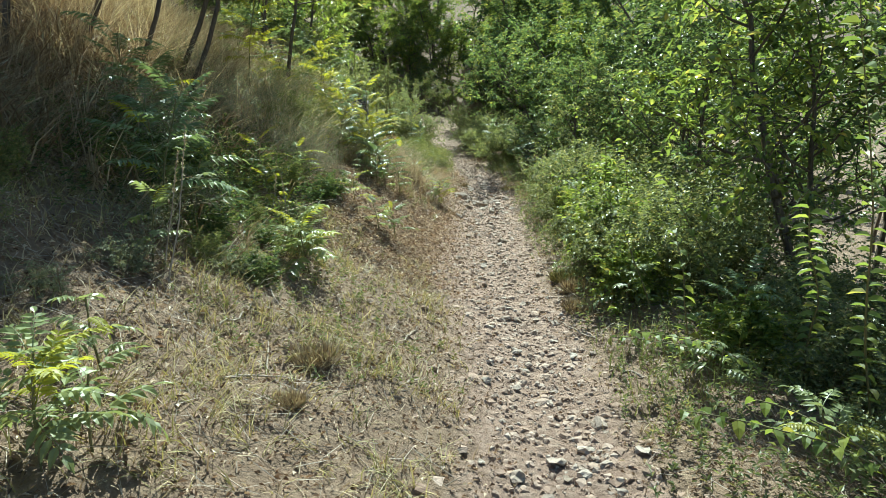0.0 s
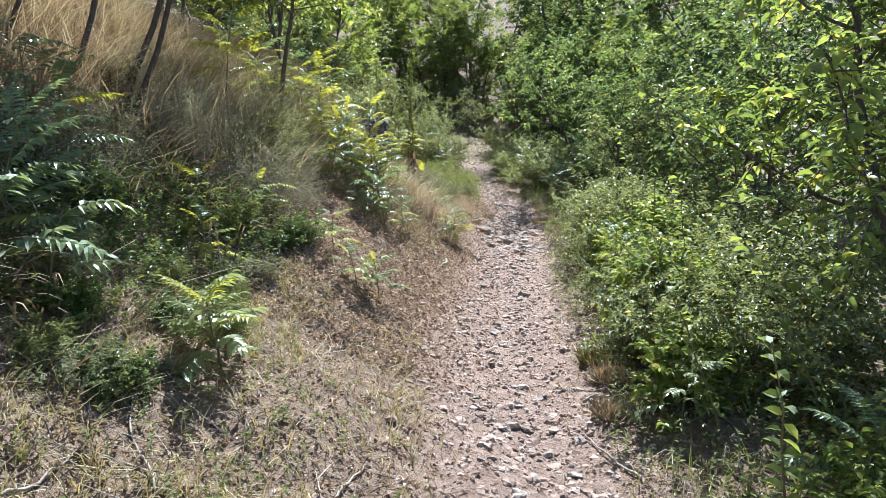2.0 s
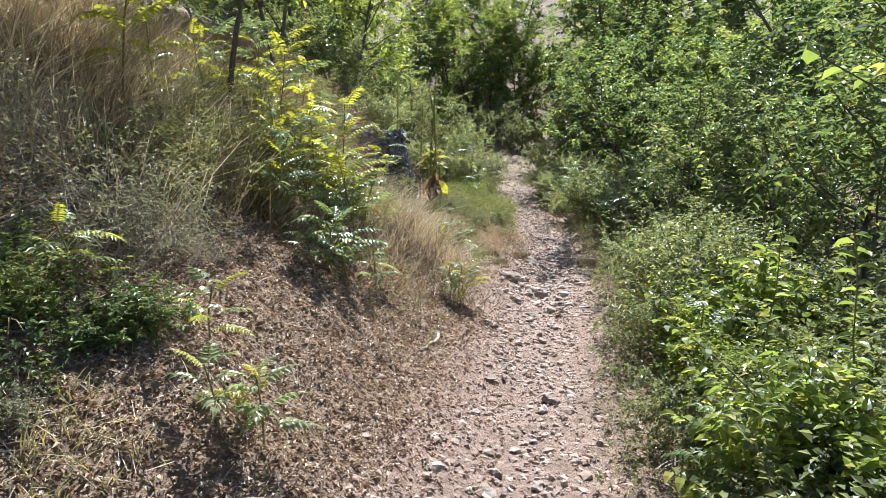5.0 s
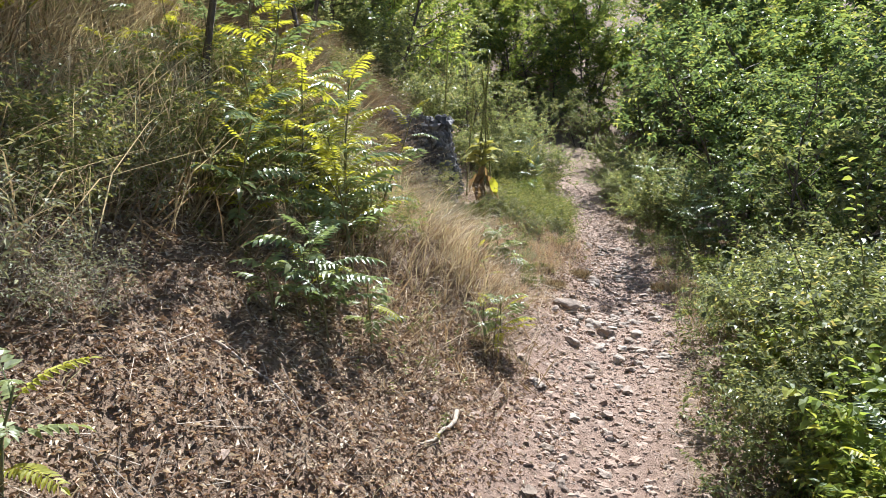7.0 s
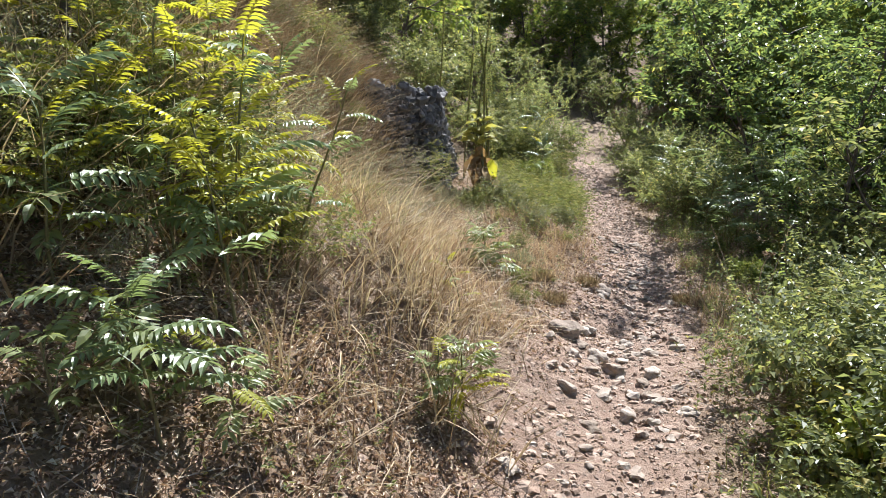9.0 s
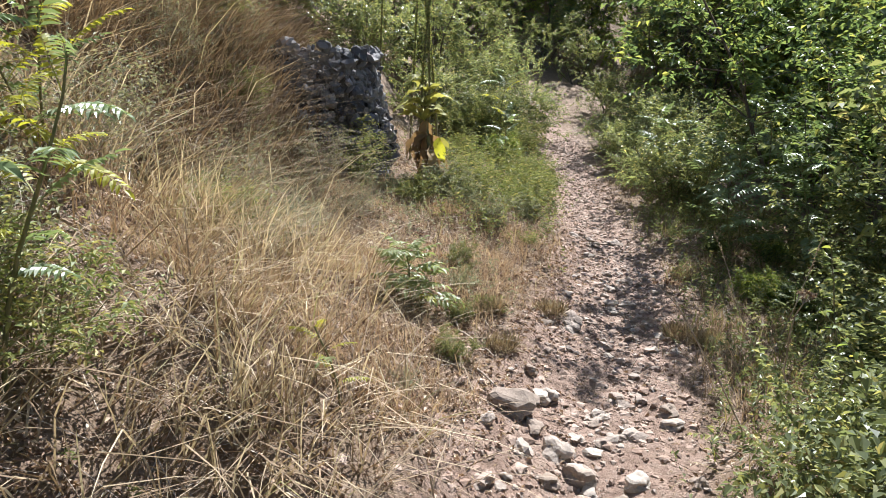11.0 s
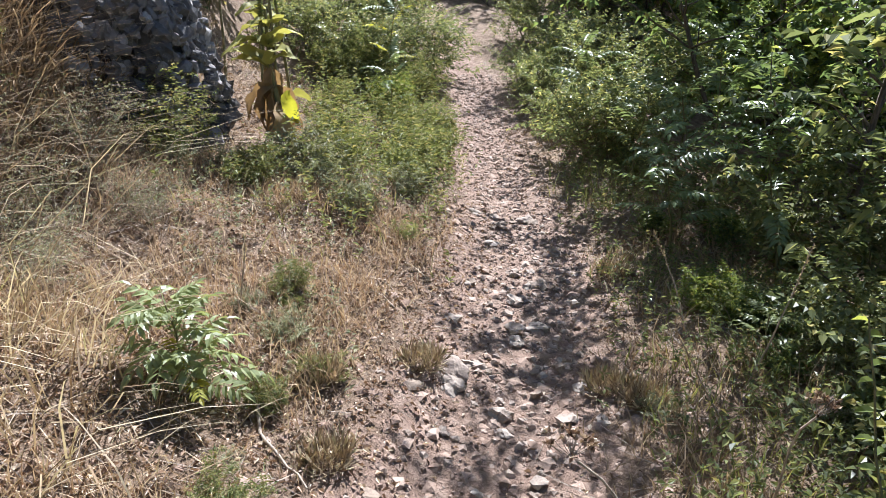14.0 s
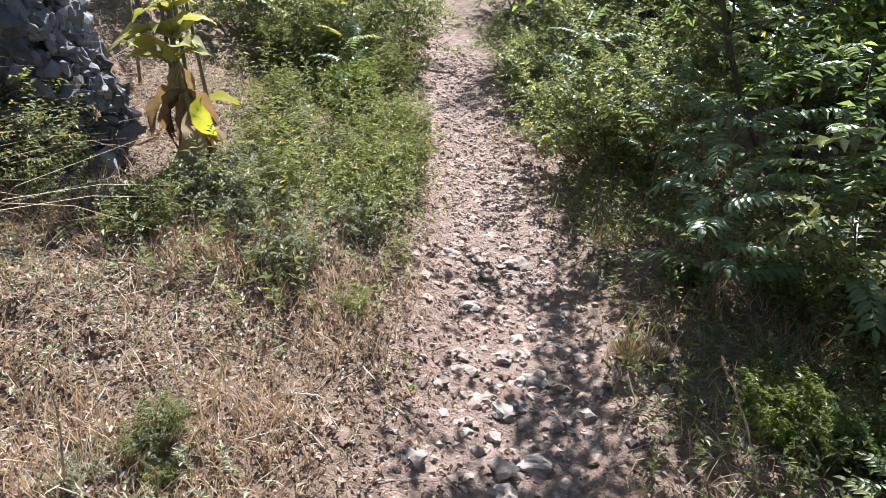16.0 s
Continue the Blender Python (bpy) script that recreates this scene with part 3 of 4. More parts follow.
SCRUB = [woody(221, .6, .5, 8, 7, 9, (.032, .45), LEAF_WEED, .006, stems=7, low=.2, bark=BARK_GREEN, fine=False), woody(222, .7, .5, 8, 8, 3, (.03, .4), LEAF_GREY, .006, stems=8, low=.15, bark=DEADWOOD, fine=False)]
SCRUB_LOW = [(-1.58, 6.59, 0.89, 0), (-1.53, 6.96, 0.66, 1), (-2.03, 5.19, 0.65, 1), (-2.27, 6.01, 0.82, 1), (-1.9, 4.66, 0.57, 1), (-2.27, 9.09, 0.56, 0), (-1.33, 5.88, 0.89, 1), (-2.01, 6.01, 0.66, 1), (-2.01, 7.7, 0.78, 1), (-2.24, 5.17, 0.59, 1), (-1.6, 7.16, 0.58, 0), (-1.8, 7.14, 0.61, 1), (-1.99, 8.18, 0.47, 1), (-1.78, 5.81, 0.86, 1), (-1.92, 8.86, 0.46, 1), (-1.74, 8.34, 0.71, 0), (-2.05, 8, 0.67, 1), (-1.68, 8.98, 0.63, 1), (-1.39, 8.69, 0.58, 1), (-1.2, 8.58, 0.83, 1), (-1.75, 7.93, 0.58, 0), (-2.47, 8.35, 0.51, 1), (-1.92, 6.9, 0.67, 1), (-1.33, 6.19, 0.71, 1)]
SCRUB_HIGH = [(-1.2, 8.5, 0.55, 1), (-2.29, 8.53, 0.75, 0), (-2.18, 4.72, 0.89, 1), (-2.15, 9.39, 0.47, 1), (-1.43, 8.64, 0.74, 1), (-2.17, 9.17, 0.51, 1), (-2.48, 6, 0.52, 0), (-1.72, 7.53, 0.52, 1), (-1.17, 7.59, 0.5, 1), (-1.21, 6.42, 0.48, 1), (-2.76, 12.09, 0.95, 0), (-1.66, 9.54, 0.87, 1), (-3.1, 11.7, 0.75, 0), (-2, 10.12, 0.83, 1), (-3.05, 11.78, 0.82, 1), (-1.61, 10.49, 0.69, 1), (-1.73, 11.83, 0.69, 1), (-2.16, 11.54, 0.65, 0), (-1.64, 12.45, 0.87, 0), (-2.36, 13.39, 0.78, 1), (-2.32, 13.45, 0.73, 1), (-2.73, 9.63, 0.62, 0), (-1.49, 3.23, 0.46, 1), (-1.8, 2.4, 0.48, 1)]
SCRUB_BELOW_WALL = [(-2.21, 2.71, 0.44, 1), (-2.4, 4.21, 0.36, 1), (-1.51, 3.89, 0.46, 1), (-2.39, 3.93, 0.37, 1), (-2.53, 3.72, 0.49, 1), (-2.42, 2.29, 0.5, 1), (-1.85, 7.63, 0.63, 0), (-2.06, 7.64, 0.68, 0), (-1.54, 8.62, 0.86, 0), (-1.7, 7.96, 0.72, 0), (-1.03, 8.6, 0.73, 0), (-1.57, 7.65, 0.86, 0), (-2.02, 8.53, 0.95, 0), (-1.56, 8.12, 0.64, 0), (-1.16, 8.38, 0.87, 0), (-2.4, 11.8, 0.8, 1), (-2.7, 12.3, 0.9, 1), (-2.9, 11.6, 0.8, 1), (-2.5, 11.2, 0.7, 1), (-3.2, 12, 0.9, 1), (-1.75, 10.6, 0.8, 1), (-1.5, 10.25, 0.7, 0), (-1.2, 10.2, 0.6, 1), (-1.35, 10.9, 0.5, 1)]
SCRUB_REST = [(-1.65, 11.2, 0.6, 1), (-1.95, 11.3, 0.6, 1), (-1.25, 11.5, 0.45, 1), (-2.3, 11, 0.7, 1)]
SCRUB_SPOTS = SCRUB_LOW + SCRUB_HIGH + SCRUB_BELOW_WALL + SCRUB_REST
for i, (x, y, s, k) in enumerate(SCRUB_SPOTS):
    tree(SCRUB[k], x, y, s, i * 71, "shrub", ["yellow-green twiggy shrub on the dry bank", "half-dead brown twiggy shrub on the dry bank"][k], "shrubs on the bank")

FEATHERY = [woody(225, .5, .34, 8, 7, 10, (.036, .3), LEAF_WEED, .004, stems=7, low=.1, bark=BARK_GREEN, fine=False, show_twigs=False), woody(226, .42, .28, 7, 6, 11, (.028, .42), LEAF_GREY, .004, stems=7, low=.1, bark=BARK_GREEN, fine=False, show_twigs=False),
            woody(227, .5, .42, 7, 7, 11, (.045, .5), LEAF_TREE, .005, stems=6, low=.08, bark=BARK_GREEN, fine=False, show_twigs=False)]
herbs = np.random.RandomState(88)
HERBS = [(-.94, 12.74, .9, 1), (-.75, 12.55, .7, 1), (-.5, 12.3, .65, 1), (-.3, 12.75, .6, 1), (-.16, 12.18, .3, 0), (-1.3, 12.45, .5, 1), (-1.55, 12.3, .5, 1), (-1.1, 12.3, .6, 0)]
HERBS += [(herbs.uniform(-1.15, -.25) - max(y - 14, 0) * .3, y, herbs.uniform(.55, 1.0), 0) for y in herbs.uniform(12.8, 16.2, 18)]
HERBS += [(herbs.uniform(-1.9, -.9), herbs.uniform(3.2, 5.6), herbs.uniform(.3, .55), herbs.choice((0, 2))) for k in range(12)]
HERBS += [(herbs.uniform(-2.6, -.9), herbs.uniform(1.8, 5.0), herbs.uniform(.3, .6), herbs.randint(2)) for k in range(22)]
HERBS += [(herbs.uniform(-.6, -.1), herbs.uniform(9.4, 12), herbs.uniform(.2, .4), herbs.randint(2)) for k in range(12)]
HERBS += [(herbs.uniform(1.0, 1.9), herbs.uniform(10.9, 13), herbs.uniform(.25, .5), herbs.choice((1, 2))) for k in range(14)]
for i, (x, y, s, k) in enumerate(HERBS):
    tree(FEATHERY[k], x, y, s, i * 59, "herb", ["feathery light green herb beside the trail", "grey-green woolly herb beside the trail", "leafy dark green herb in the shade"][k], "herbs beside the trail")

# the broad-leaved tree that leans over the start of the trail
near_kind = woody(230, 4.2, 1.6, 20, 12, 13, (.085, .62), LEAF_LIGHT, .05, lean=(-.12, 0), low=.28, droopy=.15)
tree(near_kind, 2.75, 5.15, .95, 20, "tree", "dark-trunked tree with bright backlit broad leaves", "trees beside the trail")
near_kind2 = woody(231, 3.6, 1.6, 24, 13, 14, (.08, .62), LEAF_TREE, .05, lean=(-.05, .05), low=.04, droopy=.15)
tree(near_kind2, 2.9, 6.6, .9, 120, "tree", "dark broadleaf tree standing in shade", "trees beside the trail")
tree(near_kind2, 3.8, 3.3, .85, 250, "tree", "dark broadleaf tree standing in shade", "trees beside the trail")


def shoot(name, x, y, z, way, length, leaf, seed, label, lift=-.8, mat=None):
    """A long arching shoot with alternate broad leaves."""
    r = np.random.RandomState(seed)
    th = empty_thing(name, pose(x, y, z), label, "shoot", "arching shoots beside the trail")
    ln = bend(r, (0, 0, 0), way, length, 12, lift, .06)
    part("stem", tubes_mesh("stem", [(ln, np.linspace(.006, .002, 13))], BARK_GREEN, 5), None, th)
    m = int(length / .035)
    f = np.linspace(1.5, 11.9, m)
    i0 = f.astype(int)
    p = ln[i0] + (ln[i0 + 1] - ln[i0]) * (f - i0)[:, None]
    t = unit(ln[i0 + 1] - ln[i0])
    sd = unit(np.cross(t, [0, 0, 1.])) * np.where(np.arange(m) % 2, 1, -1)[:, None]
    L = leaf * r.uniform(.7, 1.15, m)
    part("leaves", leaves_mesh("leaves", p, t * .5 + sd + r.normal(0, .2, (m, 3)) + [0, 0, -.4], np.array([0, 0, 1]) + r.normal(0, .3, (m, 3)), L, L * .68, mat or LEAF_LIGHT), None, th)
    return th


SHOOTS_START = [(1.3, 4.2, None, -0.1, -0.1, 1, 0.95, 0.06), (1.5, 4.9, None, 0.1, -0.2, 1, 1.2, 0.06), (1.35, 5.5, None, -0.15, -0.1, 1, 1, 0.06), (1.6, 5.8, None, 0, 0, 1, 1.3, 0.06), (1.45, 6.6, None, -0.1, -0.1, 1, 1.15, 0.06), (1.35, 3.6, None, -0.2, -0.3, 1, 0.8, 0.07), (1.7, 3.9, None, -0.1, -0.2, 1, 1.3, 0.07), (1.9, 3.4, None, -0.2, -0.2, 1, 1.5, 0.07), (1.35, 8.2, None, -0.1, 0, 1, 0.8, 0.04), (1.6, 9.2, None, -0.1, -0.1, 1, 1, 0.04), (1.85, 2.7, None, -0.3, -0.1, 1.2, 1.9, 0.07), (1.8, 2.2, None, -0.5, 0.1, 0.7, 1.1, 0.07)]
SHOOTS_ALONG = [(1.75, 3, None, -0.6, 0, 0.6, 1.1, 0.06), (1.6, 1.9, None, -0.3, 0.2, 0.6, 0.8, 0.06), (1.85, 4.3, None, -0.3, -0.2, 1, 1.3, 0.07), (1.55, 7.6, None, -0.2, 0, 1, 1.3, 0.05), (1.4, 9.9, None, -0.1, 0.1, 1, 0.9, 0.04), (1.9, 8.9, None, -0.25, -0.1, 1, 1.6, 0.06), (1.6, 3.4, None, -0.5, -0.2, 0.6, 0.9, 0.06), (1.5, 9.6, None, -0.2, 0.1, 1, 0.9, 0.04)]
SHOOTS = SHOOTS_START + SHOOTS_ALONG
for i, (x, y, z, wx, wy, wz, ln, lf) in enumerate(SHOOTS):
    shoot("arching_shoot", x, y, H(x, y) if z is None else z, (wx, wy, wz), ln, lf, 300 + i, "long arching green shoot with alternate broad leaves")

# ---- saplings with pinnate leaves ----
SAPLINGS_START = [(-1.01, 1.5, 0.3, 20, 0.5, 0.1), (-0.95, 1.62, 0.22, 10, 0.45, 0.1), (-1.12, 2.02, 0.28, 8, 0.42, 0.1), (-1.4, 3.06, 0.3, 8, 0.5, 0.1), (-1.5, 3.5, 0.7, 16, 0.72, 0.05), (-1.62, 3.75, 0.6, 12, 0.75, 0.05), (-1.42, 3.65, 0.4, 10, 0.65, 0.1), (-0.84, 3.82, 0.3, 22, 0.62, 0.15), (-0.95, 4, 0.24, 8, 0.5, 0.1), (-1.33, 4.85, 0.33, 10, 0.48, 0.5), (-1.2, 4.75, 0.25, 7, 0.4, 0.2), (-0.48, 5.45, 0.28, 12, 0.43, 0.25), (-0.6, 5.38, 0.25, 9, 0.42, 0.2), (-0.84, 5.78, 0.25, 11, 0.43, 0.3), (-1.23, 5.56, 0.3, 11, 0.48, 0.3), (-1.5, 5.2, 0.3, 9, 0.5, 0.2)]
SAPLINGS_BANK = [(-0.72, 7.25, 0.46, 16, 0.5, 0), (-0.82, 7.3, 0.36, 14, 0.5, 0.05), (-0.88, 7.08, 0.24, 8, 0.42, 0.05), (-0.6, 7.42, 0.3, 10, 0.42, 0.1), (-0.17, 8.42, 0.3, 20, 0.48, 0.2), (-0.26, 8.3, 0.24, 9, 0.36, 0.15), (-0.57, 10.55, 0.28, 24, 0.6, 0.05), (-0.5, 10.5, 0.2, 12, 0.5, 0.05), (-0.41, 9.22, 0.32, 6, 0.28, 0.7), (-2.1, 4.75, 0.5, 12, 0.8, 0.05), (-2.35, 4.9, 0.6, 10, 0.8, 0.05), (-1, 8.1, 1, 15, 0.72, 0.6), (-0.82, 7.75, 0.75, 14, 0.68, 0.6), (-1.55, 8.4, 1.1, 14, 0.8, 0.3), (-2.1, 7.2, 1.2, 14, 0.85, 0.5), (-2.3, 8.8, 1, 12, 0.8, 0.2)]
SAPLINGS_BEND = [(-1.5, 9.2, 0.7, 11, 0.65, 0.4), (1.32, 12.5, 0.6, 13, 0.72, 0), (1.45, 12.95, 0.8, 12, 0.75, 0), (1.2, 13.6, 0.7, 12, 0.75, 0), (1.65, 13.3, 1.1, 13, 0.8, 0), (1.9, 12.4, 1, 13, 0.8, 0), (1, 14.4, 0.9, 12, 0.75, 0), (1.5, 14.4, 1.1, 13, 0.85, 0), (2.1, 13.5, 1.2, 13, 0.9, 0), (1.8, 15.1, 1.1, 13, 0.9, 0), (1.54, 11.36, 0.25, 7, 0.4, 0.1), (1.48, 2.4, 0.34, 10, 0.5, 0.4), (1.36, 4.85, 0.36, 11, 0.55, 0.1), (1.15, 4.3, 0.3, 9, 0.5, 0.1), (1.2, 5.7, 0.5, 9, 0.5, 0.3), (1.3, 6.9, 0.6, 9, 0.5, 0.3)]
SAPLINGS_REST = [(1.28, 8.75, 0.3, 10, 0.5, 0.5), (1.35, 7.85, 0.35, 9, 0.5, 0.5), (1.6, 3.6, 0.5, 9, 0.6, 0.1), (1.3, 3.1, 0.25, 8, 0.45, 0.1), (-0.7, 14.2, 0.6, 8, 0.5, 0.5), (-0.95, 15.2, 0.9, 10, 0.6, 0.3)]
SAPLINGS = SAPLINGS_START + SAPLINGS_BANK + SAPLINGS_BEND + SAPLINGS_REST
thicket = np.random.RandomState(77)
for k in range(30):
    SAPLINGS.append((thicket.uniform(-2.5, -.85), thicket.uniform(7.35, 9.1), thicket.uniform(.35, 1.05), 12, thicket.uniform(.48, .7), .2 + .55 * thicket.rand()))
for i, (x, y, tall, n, size, yel) in enumerate(SAPLINGS):
    pinnate_plant(x, y, tall, n, size, 400 + i, yel, "young ailanthus sapling with yellowing pinnate leaves" if yel > .3 else "young ailanthus sapling with long pinnate green leaves")

# ---- trees on the bank ----
thin = woody(240, 3.2, 1.5, 18, 10, 15, (.09, .52), LEAF_LIGHT, .034, low=.4, fine=False, lean=(.36, -.06))
for i, (x, y, s, turn) in enumerate([(-2.05, 8.3, 0.95, 0), (-3.6, 6.2, 1.1, 10), (-3.2, 4.9, .9, 40), (-3.8, 10, 1.1, 80), (-2.8, 11.5, 1.1, 200), (-4.6, 8.5, 1, 300), (-3.6, 13, 1.1, 20), (-5, 12, 1.1, 100)]):
    tree(thin, x, y, s, turn, "tree", "thin dark-stemmed tree on the dry grassy bank", "trees on the bank")


leaning = woody(247, 3.0, 1.5, 18, 10, 15, (.09, .52), LEAF_LIGHT, .03, low=.42, fine=False, lean=(.62, -.05))
for i, (x, y, s, turn) in enumerate([(-2.3, 5.85, .95, 0), (-2.45, 6.05, 1, 14), (-2.65, 5.75, .95, -12), (-3.0, 5.6, 1.05, 8)]):
    tree(leaning, x, y, s, turn, "tree", "thin dark-stemmed tree slanting over the dry grassy bank", "trees on the bank")


# ---- the mullein with big yellowing leaves, and its seed spikes ----
def big_leaf(seed, length, width):
    """One broad soft leaf along +x, curling down, with a raised midrib."""
    r = np.random.RandomState(seed)
    k, c = 9, 5
    vs, fs = [], []
    for i in range(k):
        u = i / (k - 1)
        w = width * (math.sin(math.pi * min(u * .93 + .05, 1)) ** .8) * .5 + .004
        x, z = length * (u - .12 * u * u), length * (.35 * u - .62 * u * u)
        for j in range(c):
            q = j / (c - 1) * 2 - 1
            vs.append((x, q * w + .01 * math.sin(u * 9 + seed), z + abs(q) * w * .35 + .012 * math.sin(u * 14 + q * 3 + seed)))
    for i in range(k - 1):
        for j in range(c - 1):
            a = i * c + j
            fs.append((a, a + 1, a + 1 + c, a + c))
    return fs, vs


def mullein(x, y):
    th = empty_thing("mullein", pose(x, y, H(x, y)), "tall mullein with large yellowing and withered leaves", "plant")
    r = np.random.RandomState(50)
    ln = bend(r, (0, 0, -.05), (.02, 0, 1), .95, 8, 0, .04)
    part("stem", tubes_mesh("stem", [(ln, np.linspace(.022, .01, 9))], BARK_GREEN, 8), None, th)
    shapes = []
    for s in range(4):
        fs, vs = big_leaf(s, .26 + .03 * s, .10 + .012 * s)
        shapes.append((vs, fs))
    green = [mesh_from("leaf", v, f, LEAF_MULLEIN, True) for v, f in shapes]
    brown = [mesh_from("leaf", v, f, LEAF_WITHERED, True) for v, f in shapes]
    for i in range(58):
        u = .10 + .90 * i / 57
        p = ln[min(int(u * 8), 8)]
        dead = u < .7 and r.rand() < .85
        ob = part("leaf", (brown if dead else green)[i % 4], None, th, "withered brown leaf" if dead else "")
        s = (1.3 - .5 * u) * r.uniform(.65, 1.15)
        ob.matrix_basis = pose(*p, r.normal(0, 28), (64 if dead else 22 - 55 * u) + r.normal(0, 16), i * 137.5 + r.normal(0, 25)) @ Matrix.Diagonal((s, s * r.uniform(.55, .95), s * r.uniform(.7, 1.5), 1))
    ob = part("leaf", mesh_from("leaf", shapes[3][0], shapes[3][1], LEAF_YELLOW, True), None, th, "hanging bright yellow leaf")
    ob.matrix_basis = pose(.08, -.08, .40, 40, 72, -50) @ Matrix.Diagonal((.66, .7, 1, 1))


mullein(-1.14, 12.95)


def spike(x, y, tall, seed):
    r = np.random.RandomState(seed)
    th = empty_thing("mullein_spike", pose(x, y, H(x, y)), "tall dry mullein seed spike standing upright", "plant", "dry seed spikes")
    ln = bend(r, (0, 0, -.05), (r.normal(0, .04), 0, 1), tall, 9, 0, .02)
    part("stem", tubes_mesh("stem", [(ln, np.linspace(.012, .006, 10))], BARK_GREEN, 6), None, th)
    m = 420
    f = r.uniform(4.6, 8.99, m)
    i0 = f.astype(int)
    p = ln[i0] + (ln[i0 + 1] - ln[i0]) * (f - i0)[:, None]
    a = r.uniform(0, 6.28, m)
    w = np.stack([np.cos(a), np.sin(a), r.uniform(.2, 1, m)], 1)
    part("seed_head", leaves_mesh("seed_head", p, w, r.normal(0, 1, (m, 3)), .026, .016, LEAF_WEED, fine=False), None, th)


for i, (x, y, h) in enumerate([(-1.22, 13.05, 1.95), (-1.12, 13.1, 1.8), (-1.29, 13.08, 1.6), (-2.0, 13.9, 1.9), (-1.55, 13.6, 1.5)]):
    spike(x, y, h, 70 + i)


# ---- the dark rough stone wall ----
def rock_mesh(name, seed, mat, sub=2, rough=.22, flat=.75):
    bm = bmesh.new()
    bmesh.ops.create_icosphere(bm, subdivisions=sub, radius=.5)
    r = np.random.RandomState(seed)
    cuts = [(Vector(r.normal(0, 1, 3)).normalized(), r.uniform(.26, .42)) for i in range(9)]
    off = Vector(r.uniform(-20, 20, 3))
    for v in bm.verts:
        for n, d in cuts:
            k = v.co.dot(n) - d
            if k > 0:
                v.co -= n * k * .9
        v.co += v.co.normalized() * noise.noise(v.co * 3 + off) * rough * .5
        v.co.z *= flat
    me = bpy.data.meshes.new(name)
    bm.to_mesh(me)
    bm.free()
    me.materials.append(mat)
    return me


def stone_wall():
    """A rough stub of small dark stones: each near stone is a part, chips between them are joined."""
    th = empty_thing("stone_wall", pose(-1.98, 12.45, .5, 0, 0, 14), "dark rough dry-stone wall stub in shade", "wall")
    shapes = [rock_mesh("stone", 500 + i, WALL_STONE, 2, .9, .85) for i in range(9)]
    r = np.random.RandomState(9)
    part("core", rock_mesh("core", 520, WALL_STONE, 3, .5, 1), None, th).matrix_basis = pose(0, .32, .48) @ Matrix.Diagonal((.86, .7, 1.25, 1))

    def spot():
        z = r.uniform(-.05, 1.12)
        a = r.uniform(-1.8, 1.8)
        half = .56 - .14 * max(z, 0) ** 2 + .03 * math.sin(z * 9 + a * 3)
        return half * math.sin(a) + r.normal(0, .015), .32 - .42 * math.cos(a) * (1 - .12 * z) + r.normal(0, .03), z

    for i in range(295):
        x, y, z = spot()
        s = .05 + .10 * r.rand() ** 1.8
        part("stone", shapes[r.randint(9)], None, th).matrix_basis = pose(x, y, z, r.uniform(0, 360), r.uniform(-90, 90), r.uniform(0, 360)) @ Matrix.Diagonal((s * 1.3, s * 1.1, s, 1))
    chips = bmesh.new()
    for i in range(700):
        x, y, z = spot()
        s = r.uniform(.018, .04)
        new_bits = bmesh.ops.create_icosphere(chips, subdivisions=1, radius=1, matrix=pose(x, y, z, r.uniform(0, 360), r.uniform(0, 360), 0) @ Matrix.Diagonal((s * 1.5, s, s * .7, 1)))
        for v in new_bits["verts"]:
            v.co += Vector(r.normal(0, s * .18, 3))
    part("stone_chips", chips, WALL_STONE, th)["kind"] = "stuff"


stone_wall()

# ---- stones on the trail ----
ROCKS = [rock_mesh("stone", 600 + i, STONE, 3 if i < 3 else 2, .55, .65) for i in range(8)]


def stone(x, y, s, r, sink=.25):
    ob = new("stone", ROCKS[r.randint(3) if s > .09 else r.randint(3, 8)])
    ob.matrix_world = pose(x, y, H(x, y) + s * (.32 - sink), r.uniform(-15, 15), r.uniform(-15, 15), r.uniform(0, 360)) @ Matrix.Diagonal((s * r.uniform(.9, 1.4), s, s * r.uniform(.7, 1.1), 1))
    return tagged(ob, "pale angular limestone bedded in the dusty trail" if s > .07 else "small pale stone lying on the dusty trail", "stone", "stones on the trail")


r = np.random.RandomState(21)
for x, y, s in [(.08, 9.9, .19), (.2, 10.12, .12), (.3, 9.72, .15), (.42, 9.6, .14), (.12, 10.3, .1), (.25, 11.08, .16), (.02, 9.70, .08), (.22, 10.15, .1), (.18, 9.66, .09), (.26, 11.0, .12), (.62, 9.6, .11), (.38, 9.25, .13), (.5, 9.05, .12), (.13, 10.9, .09), (.3, 9.5, .1), (.55, 10.3, .1)]:
    stone(x, y, s, r)
made = 0
while made < 280:
    y = r.uniform(2.2, 13.2) if r.rand() < .8 else r.uniform(9, 12.5)
    cx, cz, hw = trail(y)
    x = cx + r.normal(.06, hw * .55)
    if abs(x - cx) < hw * 1.4:
        stone(x, y, .032 + .055 * r.rand() ** 2 * (1.35 if y > 8 else .9), r)
        made += 1


